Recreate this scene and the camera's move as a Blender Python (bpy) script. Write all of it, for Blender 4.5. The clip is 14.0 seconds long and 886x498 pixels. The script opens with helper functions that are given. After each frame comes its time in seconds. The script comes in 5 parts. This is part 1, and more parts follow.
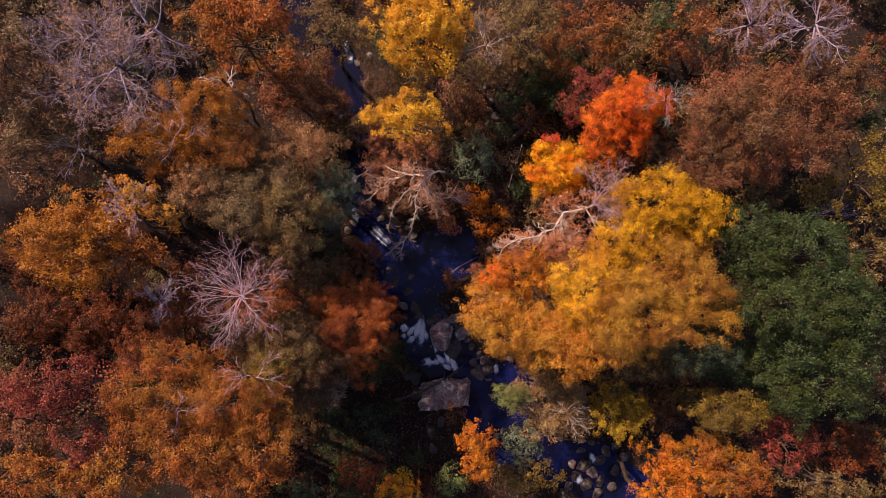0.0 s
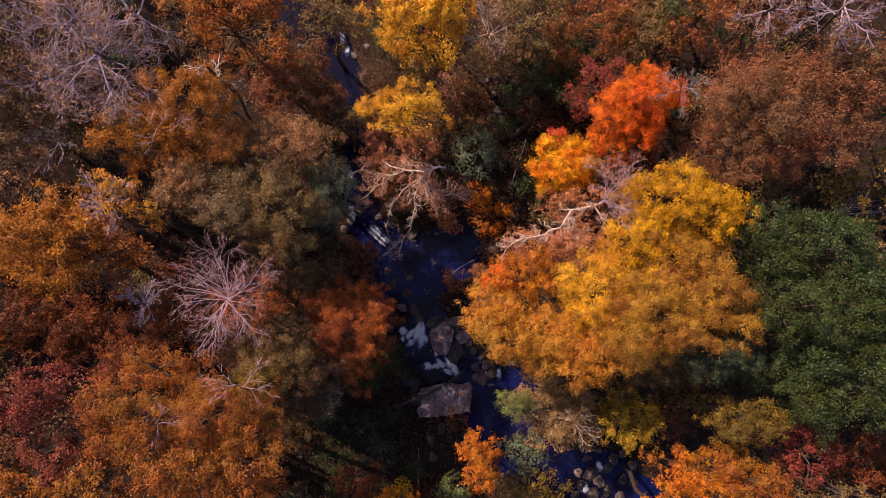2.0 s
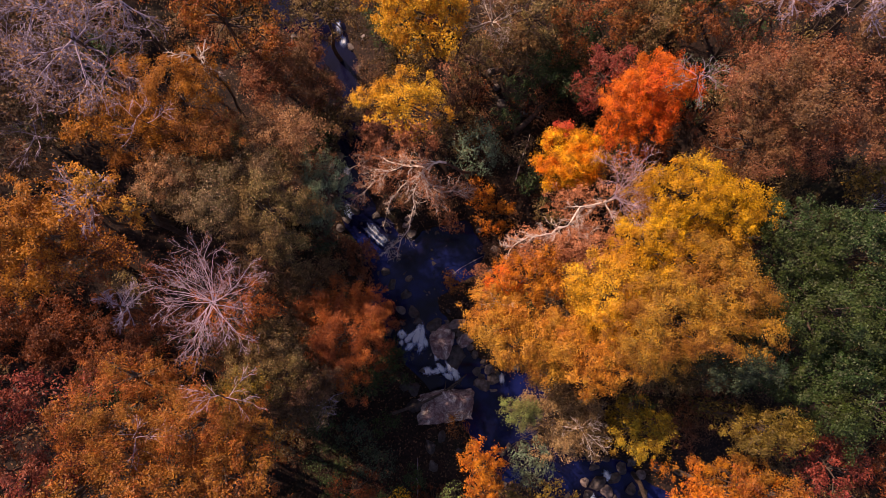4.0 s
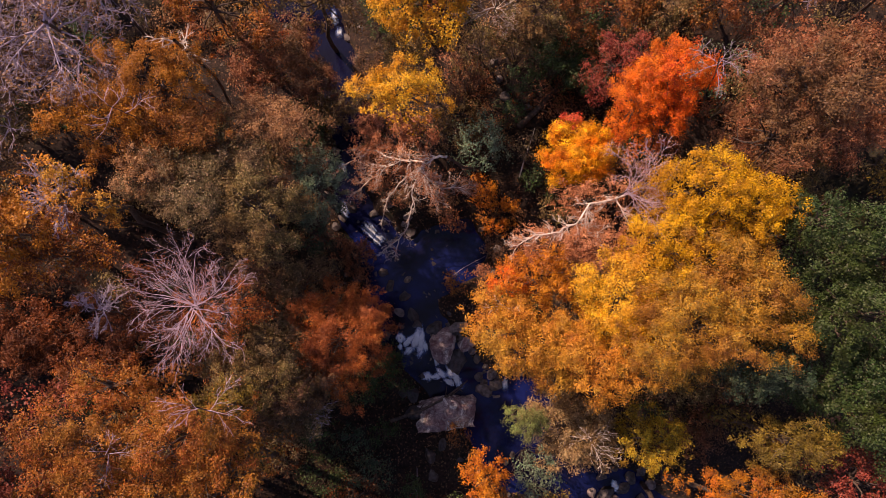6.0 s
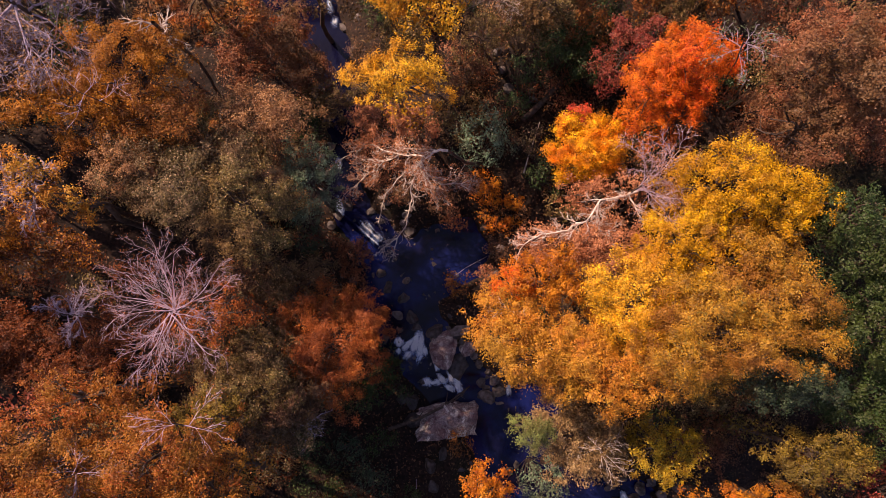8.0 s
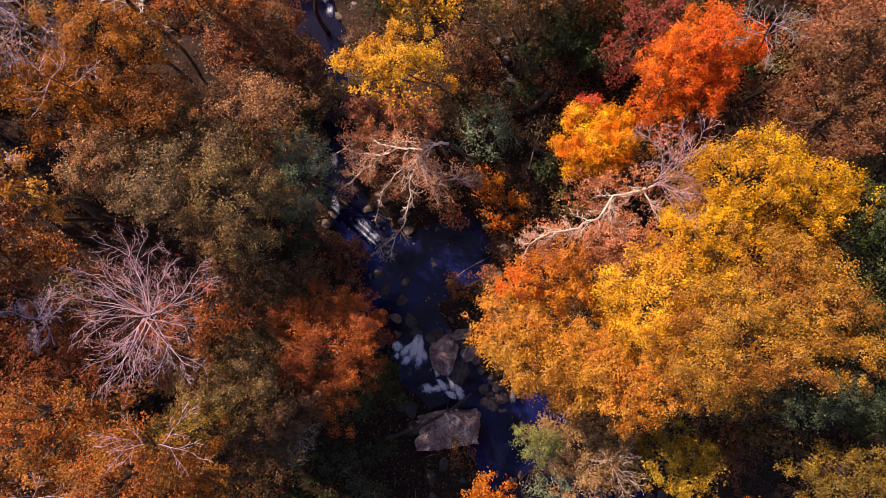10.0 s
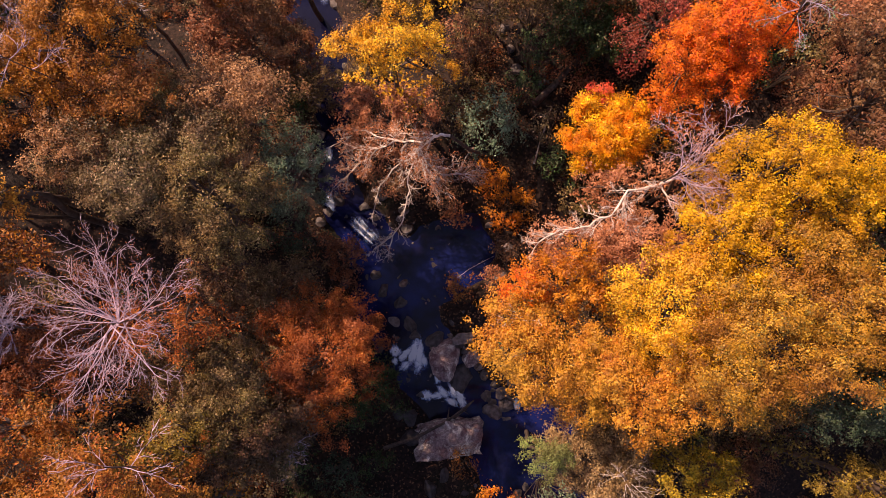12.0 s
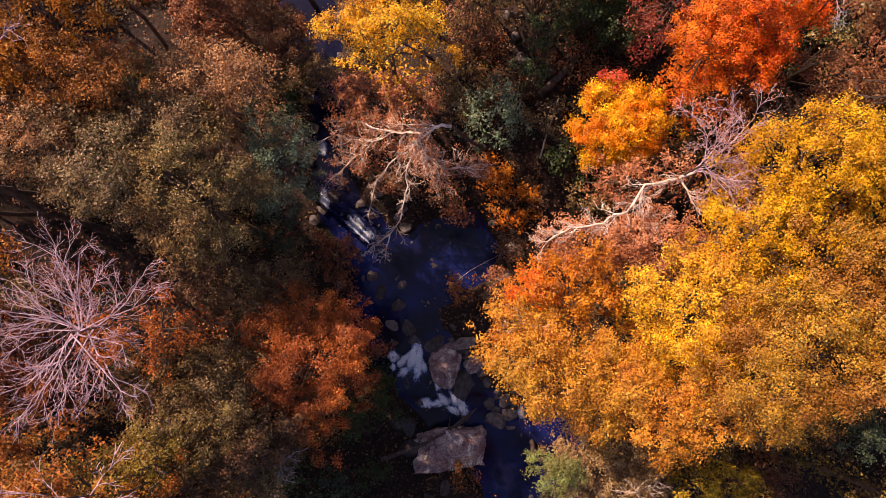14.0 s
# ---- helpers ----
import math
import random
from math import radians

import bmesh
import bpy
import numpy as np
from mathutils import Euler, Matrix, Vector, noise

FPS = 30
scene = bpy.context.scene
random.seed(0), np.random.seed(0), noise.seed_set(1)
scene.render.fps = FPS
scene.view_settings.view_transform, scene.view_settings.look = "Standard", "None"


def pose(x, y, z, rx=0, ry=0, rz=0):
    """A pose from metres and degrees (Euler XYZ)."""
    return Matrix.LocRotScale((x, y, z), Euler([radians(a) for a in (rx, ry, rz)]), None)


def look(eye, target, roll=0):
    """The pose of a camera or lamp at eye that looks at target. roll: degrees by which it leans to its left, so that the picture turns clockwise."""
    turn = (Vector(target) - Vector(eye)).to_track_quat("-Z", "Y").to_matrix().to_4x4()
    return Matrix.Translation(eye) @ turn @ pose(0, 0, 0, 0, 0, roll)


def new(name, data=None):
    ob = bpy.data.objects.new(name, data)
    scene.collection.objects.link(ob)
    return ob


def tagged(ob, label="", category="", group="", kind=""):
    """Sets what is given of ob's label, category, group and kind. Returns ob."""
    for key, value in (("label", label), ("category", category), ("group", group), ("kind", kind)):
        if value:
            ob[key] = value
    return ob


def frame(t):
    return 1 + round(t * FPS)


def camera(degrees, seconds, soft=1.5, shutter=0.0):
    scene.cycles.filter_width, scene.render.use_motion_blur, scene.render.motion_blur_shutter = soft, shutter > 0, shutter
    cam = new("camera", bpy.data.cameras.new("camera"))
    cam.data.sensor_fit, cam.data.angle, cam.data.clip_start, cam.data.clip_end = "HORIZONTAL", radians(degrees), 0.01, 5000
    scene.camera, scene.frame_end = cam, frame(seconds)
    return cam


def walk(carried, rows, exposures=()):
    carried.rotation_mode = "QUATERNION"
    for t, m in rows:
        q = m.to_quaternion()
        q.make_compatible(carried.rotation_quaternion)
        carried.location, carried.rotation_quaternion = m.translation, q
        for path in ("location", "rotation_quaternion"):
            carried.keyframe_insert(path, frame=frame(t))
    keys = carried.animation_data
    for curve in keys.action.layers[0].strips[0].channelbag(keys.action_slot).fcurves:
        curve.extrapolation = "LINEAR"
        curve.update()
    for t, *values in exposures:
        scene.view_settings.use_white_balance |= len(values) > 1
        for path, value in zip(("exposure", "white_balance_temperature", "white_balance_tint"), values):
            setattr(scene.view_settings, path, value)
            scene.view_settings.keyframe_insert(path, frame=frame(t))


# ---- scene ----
# ---- camera ----
cam = camera(72.0, 14.0, soft=0.66)
TILT, DROP, HIGH = 5.0, 14.0, 50.3          # degrees ahead of straight down, metres flown, first height
FLIGHT = pose(0, 0, HIGH, TILT, 0, 0)
walk(cam, [(t, FLIGHT @ pose(-0.0172 * DROP * t / 14, -0.0116 * DROP * t / 14, -DROP * t / 14, 0, 0, -0.15 * t / 14))
           for t in (0.0, 2.0, 4.0, 6.0, 8.0, 10.0, 12.0, 14.0)], [(0.0, 0.07, 7250, 38), (7.0, 0.27, 7300, 38), (14.0, 0.55, 7500, 38)])

# ---- light ----
SUN_UP, SUN_ROUND = 46.5, -49.0             # degrees above the horizon, and clockwise from +y
world = bpy.data.worlds.new("sky")
scene.world = world
world.use_nodes = True
wn = world.node_tree
sky = wn.nodes.new("ShaderNodeTexSky")
sky.sky_type, sky.sun_disc = "NISHITA", False
sky.sun_elevation, sky.sun_rotation = radians(SUN_UP), radians(SUN_ROUND)
wn.links.new(sky.outputs[0], wn.nodes["Background"].inputs[0])
wn.nodes["Background"].inputs[1].default_value = 0.106
sun = new("sun", bpy.data.lights.new("sun", "SUN"))
sun.data.energy, sun.data.angle, sun.data.color = 5.0, radians(0.6), (1.0, 0.80, 0.55)
toward = Vector((math.sin(radians(SUN_ROUND)) * math.cos(radians(SUN_UP)), math.cos(radians(SUN_ROUND)) * math.cos(radians(SUN_UP)), math.sin(radians(SUN_UP))))
sun.matrix_world = look(toward * 120, (0, 0, 0))


# ---- materials ----
def material(name, rough=0.7):
    m = bpy.data.materials.new(name)
    m.use_nodes = True
    m.node_tree.nodes["Principled BSDF"].inputs["Roughness"].default_value = rough
    return m, m.node_tree.nodes, m.node_tree.links, m.node_tree.nodes["Principled BSDF"]


def noise_node(nodes, links, scale, detail=4.0, coords="Object", stretch=None):
    tex = nodes.new("ShaderNodeTexNoise")
    tex.inputs["Scale"].default_value, tex.inputs["Detail"].default_value = scale, detail
    co = nodes.new("ShaderNodeTexCoord")
    if stretch:
        mp = nodes.new("ShaderNodeMapping")
        mp.inputs["Scale"].default_value = stretch
        links.new(co.outputs[coords], mp.inputs["Vector"])
        links.new(mp.outputs["Vector"], tex.inputs["Vector"])
    else:
        links.new(co.outputs[coords], tex.inputs["Vector"])
    return tex


def ramp_node(nodes, links, source, stops):
    r = nodes.new("ShaderNodeValToRGB")
    while len(r.color_ramp.elements) < len(stops):
        r.color_ramp.elements.new(0.5)
    for e, (at, col) in zip(r.color_ramp.elements, stops):
        e.position, e.color = at, (*col, 1)
    links.new(source, r.inputs[0])
    return r


def mix_node(nodes, links, fac, a, b, mode="MIX"):
    mx = nodes.new("ShaderNodeMix")
    mx.data_type, mx.blend_type = "RGBA", mode
    for source, socket in ((fac, mx.inputs[0]), (a, mx.inputs[6]), (b, mx.inputs[7])):
        if isinstance(source, (int, float)):
            socket.default_value = source
        elif isinstance(source, tuple):
            socket.default_value = (*source, 1)
        else:
            links.new(source, socket)
    return mx.outputs[2]


def bump_node(nodes, links, height, bsdf, strength=0.5, distance=0.05):
    b = nodes.new("ShaderNodeBump")
    b.inputs["Strength"].default_value, b.inputs["Distance"].default_value = strength, distance
    links.new(height, b.inputs["Height"])
    links.new(b.outputs[0], bsdf.inputs["Normal"])


def leaf_material(name, main, other, odd, patch=0.3):
    """Leaves: each blade has its own tone, and broad patches of a crown lean to another colour."""
    m, nodes, links, bsdf = material(name, 0.5)
    geo = nodes.new("ShaderNodeNewGeometry")
    r = ramp_node(nodes, links, geo.outputs["Random Per Island"],
                  [(0.0, tuple(c * 0.5 for c in main)), (0.35, main), (0.85, tuple(min(1, c * 1.35) for c in main)), (0.9, odd)])
    n = noise_node(nodes, links, patch, 3)
    patches = ramp_node(nodes, links, n.outputs["Fac"], [(0.44, (0, 0, 0)), (0.62, (1, 1, 1))])
    second = mix_node(nodes, links, geo.outputs["Random Per Island"], tuple(c * 0.75 for c in other), other)
    colour = mix_node(nodes, links, patches.outputs[0], r.outputs[0], second)
    sprays = noise_node(nodes, links, 2.4, 2)
    tone = ramp_node(nodes, links, sprays.outputs["Fac"], [(0.36, (0.52, 0.46, 0.46)), (0.5, (0.92, 0.9, 0.9)), (0.64, (1.3, 1.36, 1.3))])
    colour = mix_node(nodes, links, 1.0, colour, tone.outputs[0], "MULTIPLY")
    links.new(colour, bsdf.inputs["Base Color"])
    bsdf.inputs["Specular IOR Level"].default_value = 0.35
    thin = nodes.new("ShaderNodeBsdfTranslucent")
    links.new(colour, thin.inputs[0])
    both = nodes.new("ShaderNodeMixShader")
    both.inputs[0].default_value = 0.22
    links.new(bsdf.outputs[0], both.inputs[1])
    links.new(thin.outputs[0], both.inputs[2])
    links.new(both.outputs[0], nodes["Material Output"].inputs[0])
    return m


# uneven light over the wood is put into these: golds lighter, western rusts darker
LEAVES = {
    "yellow": leaf_material("leaf_yellow", (0.68, 0.395, 0.008), (0.64, 0.30, 0.01), (0.42, 0.3, 0.03)),
    "gold": leaf_material("leaf_gold", (0.88, 0.48, 0.026), (0.74, 0.33, 0.02), (0.36, 0.3, 0.05)),
    "orange": leaf_material("leaf_orange", (0.64, 0.2, 0.014), (0.6, 0.25, 0.018), (0.5, 0.1, 0.02)),
    "blaze": leaf_material("leaf_blaze", (0.97, 0.49, 0.013), (0.95, 0.30, 0.01), (0.97, 0.62, 0.03), 0.5),
    "fire": leaf_material("leaf_fire", (0.85, 0.16, 0.01), (0.88, 0.24, 0.012), (0.55, 0.03, 0.02), 0.4),
    "crimson": leaf_material("leaf_crimson", (0.27, 0.058, 0.038), (0.28, 0.08, 0.038), (0.38, 0.06, 0.06)),
    "rust": leaf_material("leaf_rust", (0.19, 0.05, 0.012), (0.14, 0.045, 0.015), (0.32, 0.11, 0.025)),
    "amber": leaf_material("leaf_amber", (0.34, 0.13, 0.028), (0.28, 0.09, 0.028), (0.5, 0.25, 0.05)),
    "copper": leaf_material("leaf_copper", (0.36, 0.122, 0.02), (0.41, 0.195, 0.026), (0.5, 0.1, 0.03)),
    "ochre": leaf_material("leaf_ochre", (0.44, 0.172, 0.012), (0.35, 0.125, 0.015), (0.5, 0.23, 0.03)),
    "russet": leaf_material("leaf_russet", (0.43, 0.115, 0.02), (0.31, 0.082, 0.024), (0.6, 0.26, 0.06)),
    "umber": leaf_material("leaf_umber", (0.16, 0.08, 0.042), (0.125, 0.08, 0.038), (0.3, 0.17, 0.09)),
    "honey": leaf_material("leaf_honey", (0.64, 0.27, 0.03), (0.58, 0.31, 0.035), (0.5, 0.15, 0.03)),
    "mustard": leaf_material("leaf_mustard", (0.46, 0.245, 0.022), (0.38, 0.165, 0.025), (0.26, 0.22, 0.05), 0.45),
    "scarlet": leaf_material("leaf_scarlet", (0.75, 0.07, 0.06), (0.7, 0.12, 0.05), (0.8, 0.2, 0.1)),
    "tawny": leaf_material("leaf_tawny", (0.34, 0.175, 0.078), (0.25, 0.13, 0.058), (0.5, 0.31, 0.17)),
    "pinkish": leaf_material("leaf_pinkish", (0.52, 0.23, 0.12), (0.48, 0.185, 0.085), (0.58, 0.33, 0.2)),
    "brick": leaf_material("leaf_brick", (0.29, 0.105, 0.048), (0.23, 0.125, 0.055), (0.42, 0.22, 0.12)),
    "olive": leaf_material("leaf_olive", (0.165, 0.125, 0.042), (0.235, 0.14, 0.055), (0.44, 0.3, 0.15)),
    "mossy": leaf_material("leaf_mossy", (0.155, 0.12, 0.055), (0.215, 0.13, 0.065), (0.48, 0.33, 0.21)),
    "lime": leaf_material("leaf_lime", (0.215, 0.15, 0.02), (0.16, 0.115, 0.022), (0.38, 0.27, 0.05)),
    "green": leaf_material("leaf_green", (0.034, 0.076, 0.022), (0.055, 0.09, 0.02), (0.14, 0.18, 0.08)),
    "bluegreen": leaf_material("leaf_bluegreen", (0.045, 0.095, 0.052), (0.06, 0.09, 0.045), (0.12, 0.15, 0.1)),
    "fresh": leaf_material("leaf_fresh", (0.19, 0.27, 0.085), (0.22, 0.24, 0.08), (0.3, 0.3, 0.1)),
    "straw": leaf_material("leaf_straw", (0.36, 0.24, 0.11), (0.30, 0.19, 0.085), (0.5, 0.38, 0.2)),
    "citron": leaf_material("leaf_citron", (0.46, 0.31, 0.02), (0.38, 0.23, 0.025), (0.3, 0.3, 0.05)),
    "sage": leaf_material("leaf_sage", (0.125, 0.21, 0.135), (0.14, 0.18, 0.1), (0.27, 0.34, 0.24)),
}


def bark_material(name, pale, dark, scale=5.0):
    m, nodes, links, bsdf = material(name, 0.85)
    n = noise_node(nodes, links, scale, 5, stretch=(1, 1, 0.4))
    r = ramp_node(nodes, links, n.outputs["Fac"], [(0.35, dark), (0.6, pale)])
    links.new(r.outputs[0], bsdf.inputs["Base Color"])
    bump_node(nodes, links, n.outputs["Fac"], bsdf, 0.6, 0.02)
    return m


BARK = {
    "brown": bark_material("bark_brown", (0.11, 0.08, 0.065), (0.045, 0.032, 0.028)),
    "pale": bark_material("bark_pale", (0.74, 0.66, 0.60), (0.42, 0.34, 0.30), 2.5),
    "lilac": bark_material("bark_lilac", (0.46, 0.40, 0.52), (0.26, 0.21, 0.29)),
    "pink": bark_material("bark_pink", (0.56, 0.44, 0.55), (0.30, 0.22, 0.28)),
}

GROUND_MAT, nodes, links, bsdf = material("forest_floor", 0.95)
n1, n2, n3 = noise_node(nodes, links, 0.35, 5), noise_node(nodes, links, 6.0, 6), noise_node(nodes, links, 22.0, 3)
# browns set well below real soil: the floor's shade is partly in this colour
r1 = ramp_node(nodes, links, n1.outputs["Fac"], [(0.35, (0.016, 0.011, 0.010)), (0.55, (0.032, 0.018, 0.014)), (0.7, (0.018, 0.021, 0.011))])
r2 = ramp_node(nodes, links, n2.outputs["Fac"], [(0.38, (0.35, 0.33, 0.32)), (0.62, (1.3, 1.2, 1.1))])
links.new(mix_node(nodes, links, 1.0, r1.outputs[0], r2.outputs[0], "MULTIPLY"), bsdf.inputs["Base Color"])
bump_node(nodes, links, n3.outputs["Fac"], bsdf, 0.8, 0.06)

ROCK_MAT, nodes, links, bsdf = material("lichened_rock", 0.85)
n1, n2, n3 = noise_node(nodes, links, 0.9, 5), noise_node(nodes, links, 1.3, 9), noise_node(nodes, links, 11.0, 6)
n2.inputs["Distortion"].default_value = 1.6
r1 = ramp_node(nodes, links, n1.outputs["Fac"], [(0.38, (0.16, 0.085, 0.095)), (0.52, (0.32, 0.24, 0.24)), (0.66, (0.19, 0.11, 0.115))])
lichen = ramp_node(nodes, links, n2.outputs["Fac"], [(0.47, (0, 0, 0)), (0.53, (0.35, 0.35, 0.35)), (0.56, (0.1, 0.1, 0.1)), (0.62, (0.9, 0.9, 0.9))])
grain = ramp_node(nodes, links, n3.outputs["Fac"], [(0.32, (0.5, 0.49, 0.5)), (0.66, (1.25, 1.25, 1.25))])
col = mix_node(nodes, links, lichen.outputs[0], r1.outputs[0], (0.74, 0.70, 0.64))
links.new(mix_node(nodes, links, 1.0, col, grain.outputs[0], "MULTIPLY"), bsdf.inputs["Base Color"])
bump_node(nodes, links, n3.outputs["Fac"], bsdf, 0.7, 0.06)

STONE_MAT, nodes, links, bsdf = material("stream_stone", 0.6)
info = nodes.new("ShaderNodeObjectInfo")
n2 = noise_node(nodes, links, 4.0, 6)
r1 = ramp_node(nodes, links, info.outputs["Random"], [(0.0, (0.045, 0.04, 0.045)), (0.7, (0.10, 0.09, 0.09)), (1.0, (0.24, 0.2, 0.19))])
r2 = ramp_node(nodes, links, n2.outputs["Fac"], [(0.35, (0.45, 0.42, 0.4)), (0.65, (1.25, 1.2, 1.2))])
links.new(mix_node(nodes, links, 1.0, r1.outputs[0], r2.outputs[0], "MULTIPLY"), bsdf.inputs["Base Color"])
bump_node(nodes, links, n2.outputs["Fac"], bsdf, 0.6, 0.05)

WATER_MAT, nodes, links, bsdf = material("stream_water", 0.07)
n0 = noise_node(nodes, links, 0.42, 5)
# blue of the reflected sky is put into the base colour, varied by noise
deep = ramp_node(nodes, links, n0.outputs["Fac"], [(0.38, (0.005, 0.004, 0.014)), (0.5, (0.005, 0.008, 0.05)), (0.62, (0.007, 0.014, 0.098))])
# the upper run's shade is painted as a darker colour, the pools below stay blue
axis, place, upstream_dark = nodes.new("ShaderNodeSeparateXYZ"), nodes.new("ShaderNodeTexCoord"), nodes.new("ShaderNodeMapRange")
links.new(place.outputs["Object"], axis.inputs[0])
links.new(axis.outputs["Y"], upstream_dark.inputs["Value"])
for socket, value in (("From Min", 5.5), ("From Max", 9.0), ("To Min", 0.0), ("To Max", 0.85)):
    upstream_dark.inputs[socket].default_value = value
links.new(mix_node(nodes, links, upstream_dark.outputs[0], deep.outputs[0], (0.005, 0.005, 0.016)), bsdf.inputs["Base Color"])
bsdf.inputs["Specular IOR Level"].default_value = 0.25
n1 = noise_node(nodes, links, 2.6, 4)
bump_node(nodes, links, n1.outputs["Fac"], bsdf, 0.35, 0.06)

FOAM_MAT, nodes, links, bsdf = material("white_water", 0.6)
flow, edge = nodes.new("ShaderNodeAttribute"), nodes.new("ShaderNodeAttribute")
flow.attribute_name, edge.attribute_name = "flow", "thin"
n1 = nodes.new("ShaderNodeTexNoise")
n1.inputs["Scale"].default_value, n1.inputs["Detail"].default_value = 2.6, 10
n1.inputs["Roughness"].default_value = 0.7
n1.inputs["Distortion"].default_value = 1.3
links.new(flow.outputs["Vector"], n1.inputs["Vector"])
add = nodes.new("ShaderNodeMath")
add.operation = "SUBTRACT"
links.new(n1.outputs["Fac"], add.inputs[0])
links.new(edge.outputs["Fac"], add.inputs[1])
veil = ramp_node(nodes, links, add.outputs[0], [(0.12, (0, 0, 0)), (0.26, (0.16, 0.16, 0.16)), (0.38, (0.5, 0.5, 0.5)), (0.54, (1, 1, 1))])
links.new(veil.outputs[0], bsdf.inputs["Alpha"])
# white foam tinted with painted blue skylight, strongest where it thins
body = ramp_node(nodes, links, add.outputs[0], [(0.2, (0.2, 0.32, 0.85)), (0.36, (0.5, 0.68, 1.0)), (0.52, (0.84, 0.93, 1.0))])
links.new(body.outputs[0], bsdf.inputs["Base Color"])
bump_node(nodes, links, n1.outputs["Fac"], bsdf, 0.9, 0.15)


# ---- ground and stream ----
def smooth(a, b, v):
    f = np.clip((v - a) / (b - a), 0, 1)
    return f * f * (3 - 2 * f)


# the stream's course: x, y and half its width; its falls: y, drop and run; its wider pools: x, y and radius
COURSE = [
    (-12.85, 27.91, 1.46),
    (-12.02, 22.87, 1.26),
    (-8.85, 20.87, 1.25),
    (-8.24, 18.4, 1.44),
    (-7.43, 14.97, 0.95),
    (-6.82, 11.1, 0.95),
    (-6.78, 7.75, 1.04),
    (-5.25, 5.39, 1.22),
    (-3.93, 3.74, 1.78),
    (-3.21, 1.18, 2.7),
    (-2.5, -1.14, 2.09),
    (-0.88, -3.43, 1.94),
    (0.74, -5.25, 2.07),
    (3.49, -7.06, 2.29),
    (3.84, -9.31, 1.92),
    (5.28, -11.54, 1.46),
    (9.13, -12.65, 1.73),
    (12.5, -13.97, 2.49),
    (15.16, -16.39, 2.71),
    (18.17, -20.72, 2.69),
]
FALLS = [
    (-4.71, 0.35, 0.6),
    (-2.51, 0.5, 0.8),
    (5.95, 0.45, 0.7),
    (20.77, 0.6, 0.8),
    (-16.5, 0.4, 2.0),
]
POOLS = [
    (0.75, 4.21, 2.06),
    (-1.12, 3.04, 2.33),
    (4.95, -7.6, 2.66),
    (4.2, -9.31, 2.19),
]


def stream_level(y):
    """Height of the water: pools joined by short falls, higher upstream (+y)."""
    y = np.asarray(y, float)
    z = -0.75 + 0 * y
    for at, drop, run in FALLS:
        z = z + drop * smooth(at - run, at + run, y)
    return z


def stream_gap(x, y):
    """Distance from the stream's edge; negative in the water."""
    best = np.full(np.shape(x), 1e9)
    for (ax, ay, aw), (bx, by, bw) in zip(COURSE[:-1], COURSE[1:]):
        dx, dy = bx - ax, by - ay
        f = np.clip(((x - ax) * dx + (y - ay) * dy) / (dx * dx + dy * dy), 0, 1)
        best = np.minimum(best, np.hypot(x - ax - f * dx, y - ay - f * dy) - (aw + f * (bw - aw)))
    for px, py, pr in POOLS:
        best = np.minimum(best, np.hypot(x - px, y - py) - pr)
    return best


def wavy(x, y, size):
    a, b = x / size, y / size
    return (np.sin(a * 1.7 + 1.3 * np.sin(b * 1.1)) + np.sin(b * 2.3 + 1.7 * np.sin(a * 0.9 + 2)) + np.sin(a * 3.1 + b * 2.7) * 0.5) / 2.5


def ground_height(x, y):
    x, y = np.asarray(x, float), np.asarray(y, float)
    gap = stream_gap(x, y) + 0.35 * wavy(x, y, 0.8)
    near = np.clip(y, -45, 45)
    z = stream_level(near) - 0.5 + 0.95 * smooth(-0.5, 0.7, gap) + 1.1 * smooth(0.5, 5, gap)
    z = z + 9.0 * smooth(3, 27, gap) + 30 * smooth(50, 400, gap)
    return z + smooth(-0.3, 2, gap) * (0.35 * wavy(x, y, 2.1) + 0.14 * wavy(y, x, 0.55))


def mesh_object(name, verts, faces, mat, parent=None, label="", rounded=True):
    me = bpy.data.meshes.new(name)
    me.from_pydata([tuple(v) for v in verts], [], [tuple(f) for f in faces])
    me.materials.append(mat)
    me.polygons.foreach_set("use_smooth", [rounded] * len(me.polygons))
    ob = new(name, me)
    if parent:
        ob.parent = parent
    if label:
        ob["label"] = label
    return ob


def sheet(name, xs, ys, height, keep, mat):
    X, Y = np.meshgrid(xs, ys)
    Z = height(X, Y)
    verts = np.stack([X, Y, Z], -1).reshape(-1, 3)
    w = len(xs)
    K = keep(X, Y)
    faces = [(j * w + i, j * w + i + 1, (j + 1) * w + i + 1, (j + 1) * w + i)
             for j in range(len(ys) - 1) for i in range(w - 1) if K[j, i]]
    return mesh_object(name, verts, faces, mat)


far = [60, 80, 110, 160, 240, 400, 700, 1200]
xs = np.array([-v for v in far[::-1]] + list(np.arange(-44, 44.1, 0.4)) + far)
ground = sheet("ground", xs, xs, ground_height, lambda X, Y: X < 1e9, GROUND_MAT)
tagged(ground, "brown forest floor of leaf litter and soil, darkened to read as shaded", "ground", kind="structure")
water = sheet("water", np.arange(-20, 24, 0.3), np.arange(-34, 34, 0.3), lambda X, Y: stream_level(Y),
              lambda X, Y: stream_gap(X, Y) < 1.2, WATER_MAT)
tagged(water, "dark blue stream water between shaded pools", "water", kind="structure")


